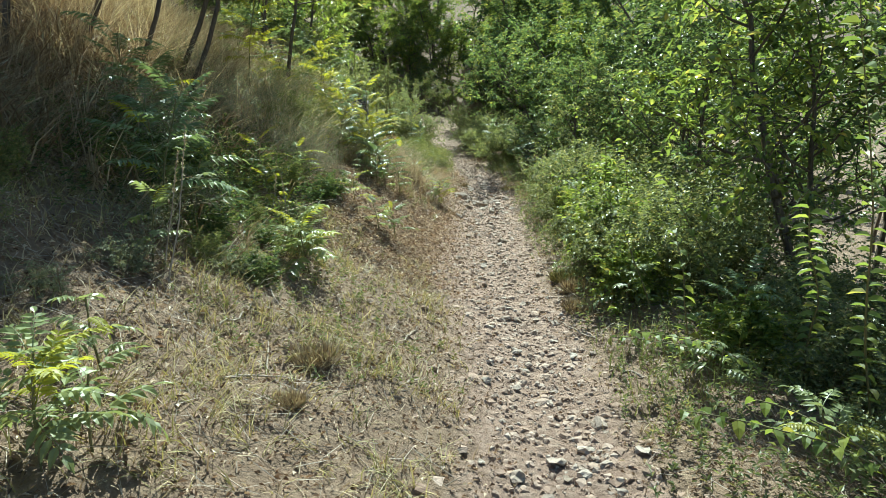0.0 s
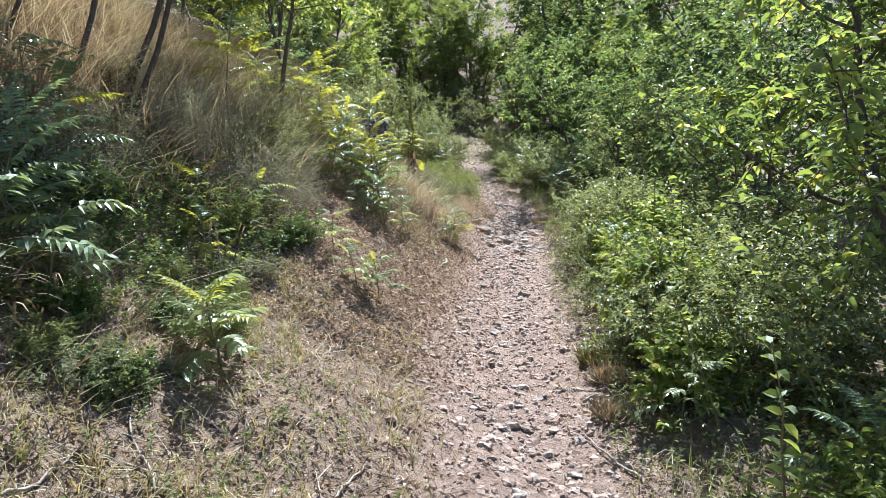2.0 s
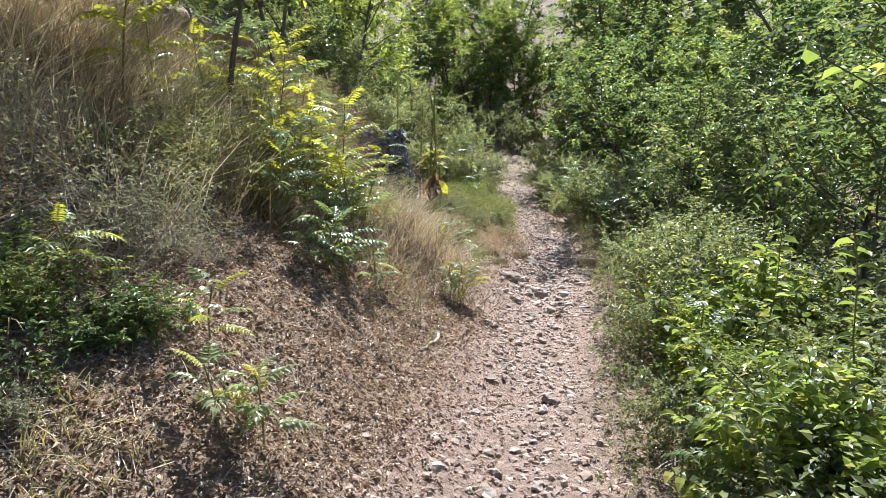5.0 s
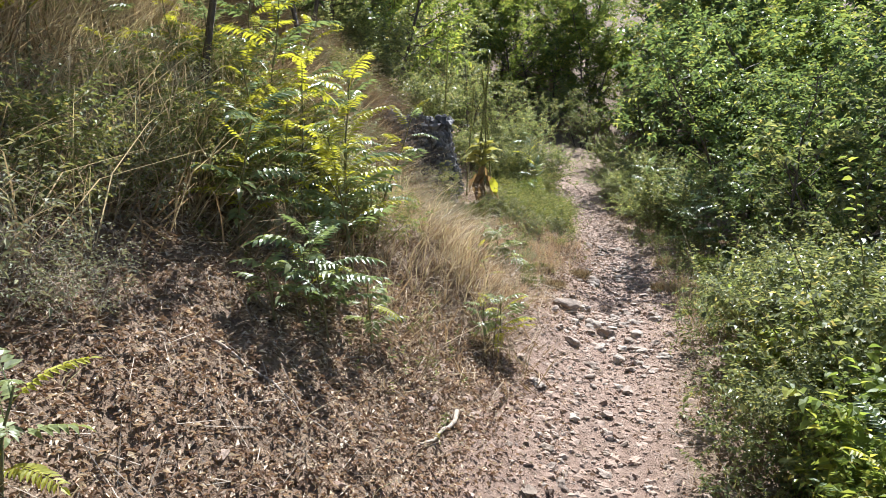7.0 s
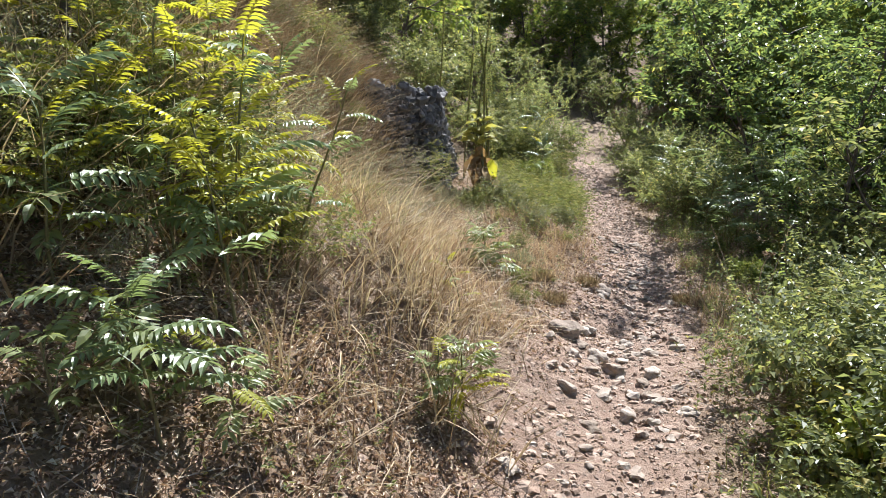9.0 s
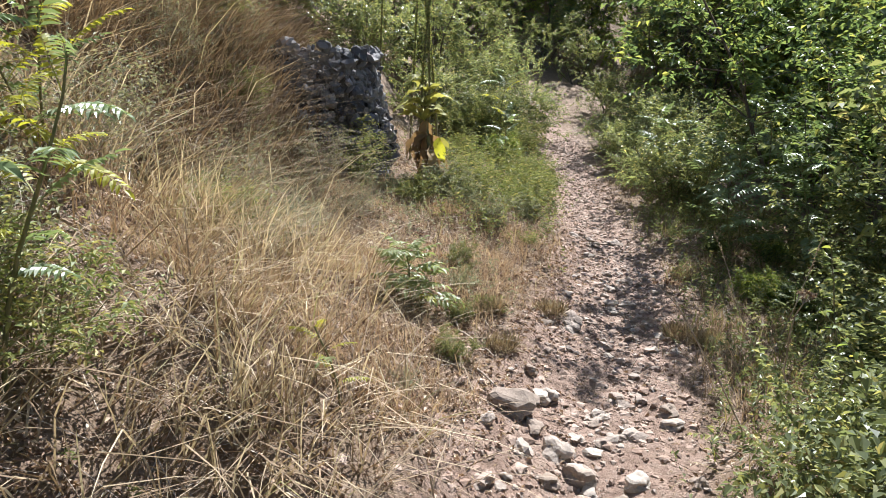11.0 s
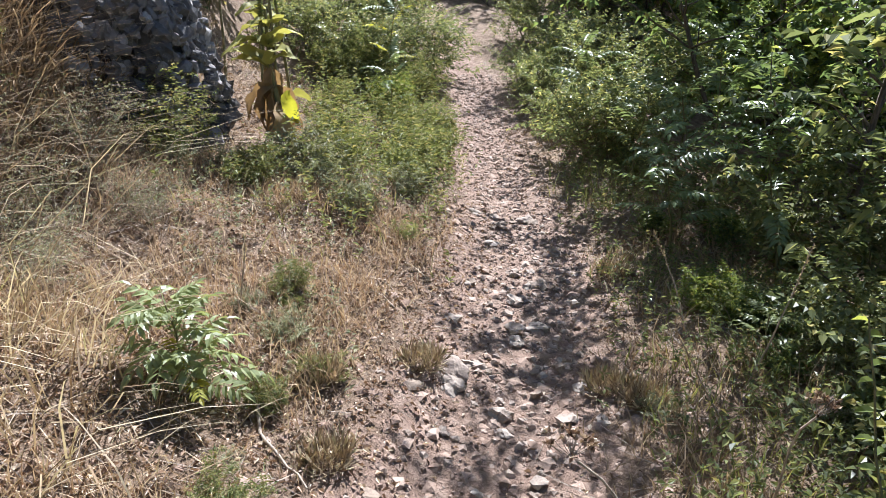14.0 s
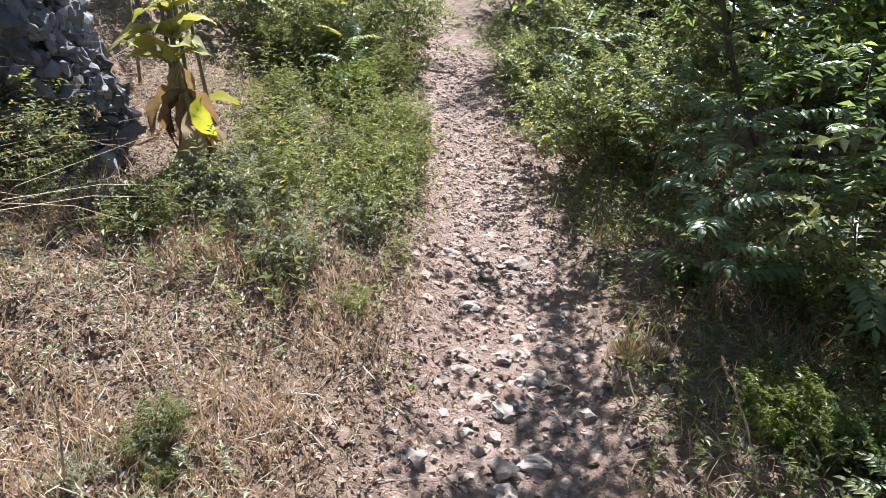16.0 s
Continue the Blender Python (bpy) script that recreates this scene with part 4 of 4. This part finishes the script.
def pebbles(name, n, seed, across, small, large, mat, label, flat=1.0):
    """Loose grit, chips or clods on the trail: low angular lumps, one stuff object."""
    r = np.random.RandomState(seed)
    y = r.uniform(1.2, 17, n)
    cx, cz, hw = trail(y)
    x = cx + .04 + r.normal(0, 1, n) * hw * across
    s = small + large * r.rand(n) ** 3
    z = height(x, y)
    a = r.uniform(0, 6.28, n)
    vs = []
    for q, (rr, h) in enumerate([(1, 0), (1, 0), (1, 0), (1, 0), (.6, 1), (.6, 1), (.6, 1)]):
        an = a + (q * 1.571 if q < 4 else (q - 3.6) * 2.094) + r.normal(0, .15, n)
        k = s * rr * r.uniform(.8, 1.25, n)
        vs.append(np.stack([x + np.cos(an) * k, y + np.sin(an) * k, z + (s * h * flat * r.uniform(.25, .75, n) if h else -.004)], 1))
    v = np.stack(vs, 1).reshape(-1, 3)
    tri = np.array([(4, 5, 6), (0, 1, 4), (1, 5, 4), (1, 2, 5), (2, 6, 5), (2, 3, 6), (3, 0, 6), (0, 4, 6)])
    f = (np.arange(n)[:, None, None] * 7 + tri[None]).reshape(-1, 3)
    tagged(new(name, mesh_from(name, v, f, mat)), label, name, kind="stuff")


pebbles("gravel", 10000, 31, .6, .004, .02, PEBBLE, "pale grit and pebbles strewn over the trail")
pebbles("clods", 9000, 32, .95, .008, .032, CLOD, "crumbled clods of dry pinkish earth on the trail", .45)


# ---- dead leaves and twigs on the bank ----
def litter(n, seed, x0=-3.2, x1=2.2, y0=.8, y1=15, name="leaf_litter"):
    r = np.random.RandomState(seed)
    x, y = scatter(r, n, x0, x1, y0, y1, lambda x, y: np.clip(.55 + off_trail(x, y)[0] * 2.2, .10, 1) * np.where(off_trail(x, y)[1] > 0, .5, 1))
    m = len(x)
    a = r.uniform(0, 6.28, m)
    p = np.stack([x, y, height(x, y) + r.uniform(.002, .02, m)], 1)
    way = np.stack([np.cos(a), np.sin(a), r.normal(.05, .3, m)], 1)
    L = r.uniform(.009, .03, m)
    tagged(new(name, leaves_mesh(name, p, way, np.array([0, 0, 1]) + r.normal(0, .35, (m, 3)), L, L * r.uniform(.25, .7, m), LITTER, fold=.35, droop=.3, fine=False)), "brown dead leaves and chaff littering the bank", "leaf litter", kind="stuff")


litter(115000, 41)
litter(52000, 42, -1.9, .3, 4.6, 8.4, "bank_litter")
litter(16000, 44, -1.6, .4, 9.3, 12.5, "shelf_litter")


def stick(x, y, ang, length, rad, seed, label="bare pale fallen stick lying on the ground"):
    r = np.random.RandomState(seed)
    ln = bend(r, (0, 0, 0), (math.cos(ang), math.sin(ang), 0), length, 8, 0, .12)
    ln[:, :2] += (x, y)
    ln[:, 2] = height(ln[:, 0], ln[:, 1]) + rad * .8 + np.abs(np.sin(np.arange(9) * 1.1)) * .012
    tagged(new("fallen_stick", tubes_mesh("fallen_stick", [(ln, np.linspace(rad, rad * .4, 9))], DEADWOOD, 6)), label, "stick", "fallen sticks")


for i, (x, y, ang, ln, rad) in enumerate([(-.2, 7.42, -1.35, .42, .012), (-.35, 10.6, -1.0, .5, .008), (-.1, 10.05, -.6, .4, .006), (-.95, 6.7, .3, .4, .007), (.75, 4.7, .5, .35, .008),
                                          (-.25, 3.3, 1.4, .3, .006), (-.7, 3.0, 2.2, .5, .005), (.9, 3.9, 2.1, .45, .007), (-.5, 9.6, 2.4, .5, .005), (-.05, 11.4, 2.7, .5, .005), (-.85, 2.3, .9, .3, .006), (-.75, 2.55, 1.9, .25, .005), (-.3, 2.9, 1.7, .22, .006), (-.2, 2.8, 1.3, .2, .005), (1.0, 3.3, 2.2, .3, .007), (-1.0, 2.75, 1.2, .35, .006)]):
    stick(x, y, ang, ln, rad, 800 + i)


def twigs(n, seed):
    r = np.random.RandomState(seed)
    x, y = scatter(r, n, -2.6, 1.8, 1, 14, lambda x, y: np.clip(off_trail(x, y)[0] * 2.5, .06, 1))
    m = len(x)
    a, L = r.uniform(0, 6.28, m), r.uniform(.04, .22, m)
    dx, dy = np.cos(a) * L, np.sin(a) * L
    w = r.uniform(.0008, .002, m)
    vs = []
    for u in (0, 1):
        px, py = x + dx * u, y + dy * u
        pz = height(px, py) + .008 + u * r.uniform(0, .03, m)
        for q in range(3):
            an = q * 2.09
            vs.append(np.stack([px - np.sin(a) * math.cos(an) * w, py + np.cos(a) * math.cos(an) * w, pz + math.sin(an) * w], 1))
    v = np.stack(vs, 1).reshape(-1, 3)
    quad = np.array([(0, 1, 4, 3), (1, 2, 5, 4), (2, 0, 3, 5)])
    f = (np.arange(m)[:, None, None] * 6 + quad[None]).reshape(-1, 4)
    tagged(new("fine_twigs", mesh_from("fine_twigs", v, f, DEADWOOD)), "fine dry twigs and straw on the ground", "twigs", kind="stuff")


twigs(9000, 43)

# ---- grass ----
r = np.random.RandomState(51)
off = off_trail
# short withered grass over the bank and the trail's edges
x, y = scatter(r, 52000, -3.4, 1.3, .6, 15, lambda x, y: np.clip((off(x, y)[0] + .12) * 2.2, 0, 1) * (.2 + .8 * patch(x, y, 4, 11)))
blades("withered_grass", x, y, .075, (.1, -.05), GRASS_BROWN, "short withered brown grass on the bank", 52, .0024, .9, each=1, spread=.012, loose=1.4)
x, y = scatter(r, 26000, -3.4, 1.3, .6, 15, lambda x, y: np.clip((off(x, y)[0] - .05) * 2.0, 0, 1) * (.12 + .88 * patch(x, y, 3, 12, .0, .2)))
blades("dry_grass", x, y, .13, (.1, -.08), GRASS_DRY, "straw-coloured dry grass on the bank", 53, .0024, .9, each=1, spread=.012, loose=1.3)


def near(x, y, cx, cy, rx, ry):
    return np.exp(-((x - cx) / rx) ** 2 - ((y - cy) / ry) ** 2)


# the tall straw mound that leans over the trail
x, y = scatter(r, 3600, -2.6, .3, 7.2, 11.2, lambda x, y: np.maximum(near(x, y, -.62, 8.85, .38, .75), .75 * near(x, y, -1.45, 9.95, .6, .6)) * (.15 + .85 * patch(x, y, 6, 19, -.1, .2)))
blades("tall_dry_grass", x, y, .40, (.3, -.25), GRASS_DRY, "tall straw-coloured grass leaning from the bank over the trail", 54, .003, .9, each=4, spread=.02, loose=.8)
x, y = scatter(r, 1500, -2.6, .2, 7.2, 11.4, lambda x, y: np.maximum(near(x, y, -.62, 8.7, .5, .9), near(x, y, -1.4, 9.9, .6, .6)))
blades("matted_dry_grass", x, y, .34, (.2, -.3), GRASS_BROWN, "matted brown grass at the foot of the straw mound", 59, .0034, 1.0, each=4, spread=.03, loose=1.6)
x, y = scatter(r, 1100, -2.2, -.4, 9.2, 11, lambda x, y: near(x, y, -1.35, 10.1, .42, .45))
blades("tall_straw", x, y, .5, (.3, -.2), GRASS_DRY, "tall bleached straw on the mound below the wall", 67, .003, .9, each=4, spread=.025, loose=.8)
x, y = scatter(r, 2600, -4.2, -1.2, 6.2, 9, lambda x, y: np.clip((trail(y)[0] - x - 1.6) / .6, 0, 1) * (.2 + .8 * patch(x, y, 2.5, 33, -.1, .2)))
blades("golden_bank_grass", x, y, .62, (.25, -.2), GRASS_DRY, "tall golden dry grass among the saplings", 72, .003, .9, each=5, spread=.03, loose=.8)
# yellow-green tufts on the gentle start of the bank
x, y = scatter(r, 7000, -3.2, .5, .6, 5.2, lambda x, y: np.clip((off(x, y)[0] - .02) * 4, 0, 1) * (.15 + .85 * patch(x, y, 5, 24, -.1, .2)))
blades("tufted_grass", x, y, .11, (.05, -.06), GRASS_TUFT, "yellowing tufted grass at the start of the bank", 68, .0024, .8, each=4, spread=.018, loose=1.4)
# tall dry grass higher on the bank
x, y = scatter(r, 6500, -7, -1.0, 3.5, 10.4, lambda x, y: np.clip((trail(y)[0] - x - 1.9) / .8, 0, 1) * (.15 + .85 * patch(x, y, 1.6, 13, -.1, .3)) * .8)
blades("bank_grass", x, y, .5, (.15, -.15), GRASS_DRY, "tall dry grass on the upper bank", 55, .0058, .8, each=4, spread=.03, loose=1.1)
x, y = scatter(r, 8000, -4.5, -.8, 2.8, 10, lambda x, y: np.clip((trail(y)[0] - x - 1.45) / .5, 0, 1) * patch(x, y, 1.8, 14, -.15, .2))
blades("brown_bank_grass", x, y, .42, (.25, -.2), GRASS_BROWN, "matted brown grass on the upper bank", 56, .005, 1.0, each=4, spread=.03, loose=1.5)
x, y = scatter(r, 9000, -2.2, .35, 9.2, 13, lambda x, y: np.clip((off(x, y)[0] - .03) * 4, 0, 1) * (.2 + .8 * patch(x, y, 5, 23, -.1, .2)))
blades("shelf_grass", x, y, .12, (.03, -.05), GRASS_PINK, "thin golden dry grass beside the trail", 65, .002, .5, each=3, spread=.02, loose=.9)
# long pale arching stalks below the wall
x, y = scatter(r, 240, -2.9, -1.45, 10.2, 11.8, lambda x, y: 0 * x + 1)
blades("arching_stalks", x, y, .75, (.4, -.3), GRASS_DRY, "long pale arching dry stalks below the stone wall", 66, .0035, 1.0, loose=1.2)
x, y = scatter(r, 5200, -4.2, -1.7, 10.2, 13.5, lambda x, y: np.clip((trail(y)[0] - x - 2.1) / .4, 0, 1))
blades("tangled_grass", x, y, .45, (.25, -.2), GRASS_BROWN, "dark tangled brown grass beside the stone wall", 70, .0045, 1.0, each=4, spread=.03, loose=1.6)
x, y = scatter(r, 1200, .75, 1.9, 9.8, 13.2, lambda x, y: np.clip((off(x, y)[0] - .02) * 4, 0, 1) * (.15 + .85 * patch(x, y, 5, 29, -.1, .2)))
blades("brown_edge_grass", x, y, .13, (0, -.05), GRASS_PINK, "thin brown dry grass below the bushes", 71, .0026, .5, each=4, spread=.02, loose=.9)
# green grass and weeds by the mullein, and low green edges
x, y = scatter(r, 5500, -1.5, .3, 11, 16, lambda x, y: near(x, y, -.5, 13.6, .5, 1.3) * (.2 + .8 * patch(x, y, 4, 18)) * np.clip(off(x, y)[0] * 8, 0, 1))
blades("green_weeds", x, y, .20, (.03, -.03), GRASS_GREEN, "soft green feathery weeds beside the trail", 57, .0025, .4, "weeds")
x, y = scatter(r, 15000, .6, 2.4, 1.5, 14, lambda x, y: np.clip((off(x, y)[0] - .05) * 3, 0, 1) * patch(x, y, 2.5, 15, -.2, .2))
blades("green_grass", x, y, .16, (0, -.05), GRASS_GREEN, "green grass under the bushes", 58, .0025, .6)


def weeds(name, n, mat, label, seed, x0, x1, y0, y1, keep, tall, leaf):
    """Low leafy weeds: short upright stems set with small leaves, one stuff object."""
    r = np.random.RandomState(seed)
    x, y = scatter(r, n, x0, x1, y0, y1, keep)
    m, k = len(x), 14
    t = tall * r.uniform(.4, 1.2, m)
    u = r.uniform(.1, 1, (m, k))
    lx, ly = r.normal(0, .25, (m, 1)) * u * t[:, None], r.normal(0, .25, (m, 1)) * u * t[:, None]
    base = height(x, y)
    p = np.stack([x[:, None] + lx, y[:, None] + ly, base[:, None] + u * t[:, None]], 2).reshape(-1, 3)
    a = r.uniform(0, 6.28, m * k)
    way = np.stack([np.cos(a), np.sin(a), r.uniform(-.1, .9, m * k)], 1)
    L = leaf * r.uniform(.6, 1.3, m * k)
    tagged(new(name, leaves_mesh(name, p, way, np.array([0, 0, 1]) + r.normal(0, .3, (m * k, 3)), L, L * .38, mat, fine=False)), label, "weeds", kind="stuff")


weeds("low_weeds", 3600, LEAF_WEED, "low green weeds among the dry grass", 61, -3, .2, .8, 9.5, lambda x, y: np.clip(off(x, y)[0] * 2, 0, 1) * patch(x, y, 2.2, 16, .02, .2) * .8, .10, .022)
# bank_weeds: dark leaf colour here also stands in for tree shade on the bank
weeds("bank_weeds", 4600, LEAF_TREE, "green weeds massed on the lower bank, dark in place of tree shade", 69, -3.0, -1.0, 3.0, 5.8, lambda x, y: np.maximum(near(x, y, -1.9, 4.5, .5, .7), near(x, y, -1.5, 5.3, .35, .4)), .22, .032)
weeds("grey_weeds", 500, LEAF_GREY, "grey-green woolly weeds beside the trail", 62, -1.4, .4, 10.6, 14, lambda x, y: np.clip(off(x, y)[0] * 5, 0, 1) * patch(x, y, 3, 17, -.05, .2), .22, .024)
weeds("feathery_weeds", 3000, LEAF_WEED, "soft green feathery weeds below the mullein", 63, -1.8, .2, 11.6, 17, lambda x, y: np.maximum(near(x, y, -.55, 13.4, .5, 1.2), .8 * near(x, y, -.9, 15.0, .6, 1.0)) * np.clip(off(x, y)[0] * 8, 0, 1), .36, .036)
weeds("edge_weeds", 6200, LEAF_BUSH, "low dark weeds under the bushes", 64, .7, 3.2, 1.2, 15, lambda x, y: np.clip(off(x, y)[0] * 3, 0, 1) * .8, .22, .03)


# ---- dry umbels at the trail's edge ----
def umbel(x, y, tall, seed):
    r = np.random.RandomState(seed)
    th = empty_thing("dry_umbel", pose(x, y, H(x, y)), "dead brown umbel on a bent dry stalk", "plant", "dry umbels beside the trail")
    ln = bend(r, (0, 0, -.04), (r.normal(-.1, .1), r.normal(0, .1), 1), tall, 8, 0, .10)
    part("stalk", tubes_mesh("stalk", [(ln, np.linspace(.005, .0025, 9))], DEADWOOD, 5), None, th)
    rays, p, w = [], [], []
    for k in range(18):
        a, u = r.uniform(0, 6.28), r.uniform(.3, 1)
        e = ln[-1] + np.array([math.cos(a) * u * .05, math.sin(a) * u * .05, .035 + r.uniform(-.008, .008)])
        rays.append((np.array([ln[-1], (ln[-1] + e) / 2 + (0, 0, -.004), e]), np.array([.001, .0009, .0008])))
        for q in range(7):
            p.append(e)
            w.append(r.normal(0, 1, 3) + (0, 0, .6))
    part("ray", tubes_mesh("ray", rays, DEADWOOD, 3), None, th)
    part("seed_head", leaves_mesh("seed_head", np.array(p), np.array(w), r.normal(0, 1, (len(p), 3)), .014, .009, LITTER, fine=False), None, th)


for i, (x, y, h) in enumerate([(1.08, 10.02, .88), (1.3, 10.3, .65)]):
    umbel(x, y, h, 900 + i)


# ---- single dry tufts and pale stalks ----
def grass_tuft(x, y, tall, wide, mat, seed, label):
    """A dome of fine blades fanning from one root."""
    r = np.random.RandomState(seed)
    n = 520
    a, u = r.uniform(0, 6.28, n), np.sqrt(r.uniform(0, 1, n))
    root = np.stack([np.cos(a) * u * wide * .42, np.sin(a) * u * wide * .42, np.full(n, -.01)], 1)
    way = np.stack([np.cos(a) * u * 1.1, np.sin(a) * u * 1.1, np.full(n, .8)], 1) + r.normal(0, .38, (n, 3))
    me = leaves_mesh("blades", root, way, np.stack([np.cos(a), np.sin(a), np.full(n, .3)], 1), tall * r.uniform(.4, 1.05, n), .0026, mat, fold=.1, droop=.2)
    ob = new("grass_tuft", me)
    ob.matrix_world = pose(x, y, H(x, y))
    tagged(ob, label, "grass tuft", "dry tufts beside the trail")


for i, (x, y, tall, wide, mat) in enumerate([(.89, 11.12, .10, .17, GRASS_DRY), (1.02, 11.05, .09, .15, GRASS_DRY), (.13, 11.06, .09, .15, GRASS_DRY), (-.6, 2.75, .11, .15, GRASS_DRY), (-.62, 2.3, .08, .11, GRASS_DRY), (.98, 12.2, .09, .15, GRASS_DRY), (-.05, 10.4, .09, .15, GRASS_DRY),
                                             (.92, 5.3, .13, .2, GRASS_TUFT), (.95, 5.0, .12, .18, GRASS_DRY), (.88, 4.5, .11, .16, GRASS_DRY), (-.2, 10.75, .09, .15, GRASS_DRY)]):
    grass_tuft(x, y, tall, wide, mat, 950 + i, "dry bleached grass tuft at the trail edge" if mat is GRASS_DRY else "yellow-green grass tuft at the trail edge")


def dry_stalk(x, y, way, length, seed):
    """A leafless pale stalk with a thin seed head."""
    r = np.random.RandomState(seed)
    th = empty_thing("dry_stalk", pose(x, y, H(x, y)), "bleached leafless stalk leaning from the bank", "plant", "pale stalks")
    ln = bend(r, (0, 0, -.03), way, length, 9, .05, .05)
    part("stem", tubes_mesh("stem", [(ln, np.linspace(.0045, .002, 10))], DEADWOOD, 5), None, th)
    f = r.uniform(6, 8.95, 60)
    i0 = f.astype(int)
    p = ln[i0] + (ln[i0 + 1] - ln[i0]) * (f - i0)[:, None]
    part("seed_head", leaves_mesh("seed_head", p, r.normal(0, 1, (60, 3)) + np.array(way) * 2, r.normal(0, 1, (60, 3)), .016, .006, GRASS_DRY, fine=False), None, th)


for i, (x, y, way, ln) in enumerate([(-1.3, 2.95, (.25, .1, 1), .75), (-1.33, 3.0, (.1, .05, 1), .6), (-1.15, 4.6, (.1, 0, 1), .45), (-1.22, 4.7, (-.1, 0, 1), .4), (-.6, 11.0, (.4, .1, 1), .35), (1.25, 11.5, (-.3, -.1, 1), .6), (1.4, 11.2, (.3, -.2, 1), .7), (1.3, 10.9, (-.5, 0, 1), .6)]):
    dry_stalk(x, y, way, ln, 970 + i)
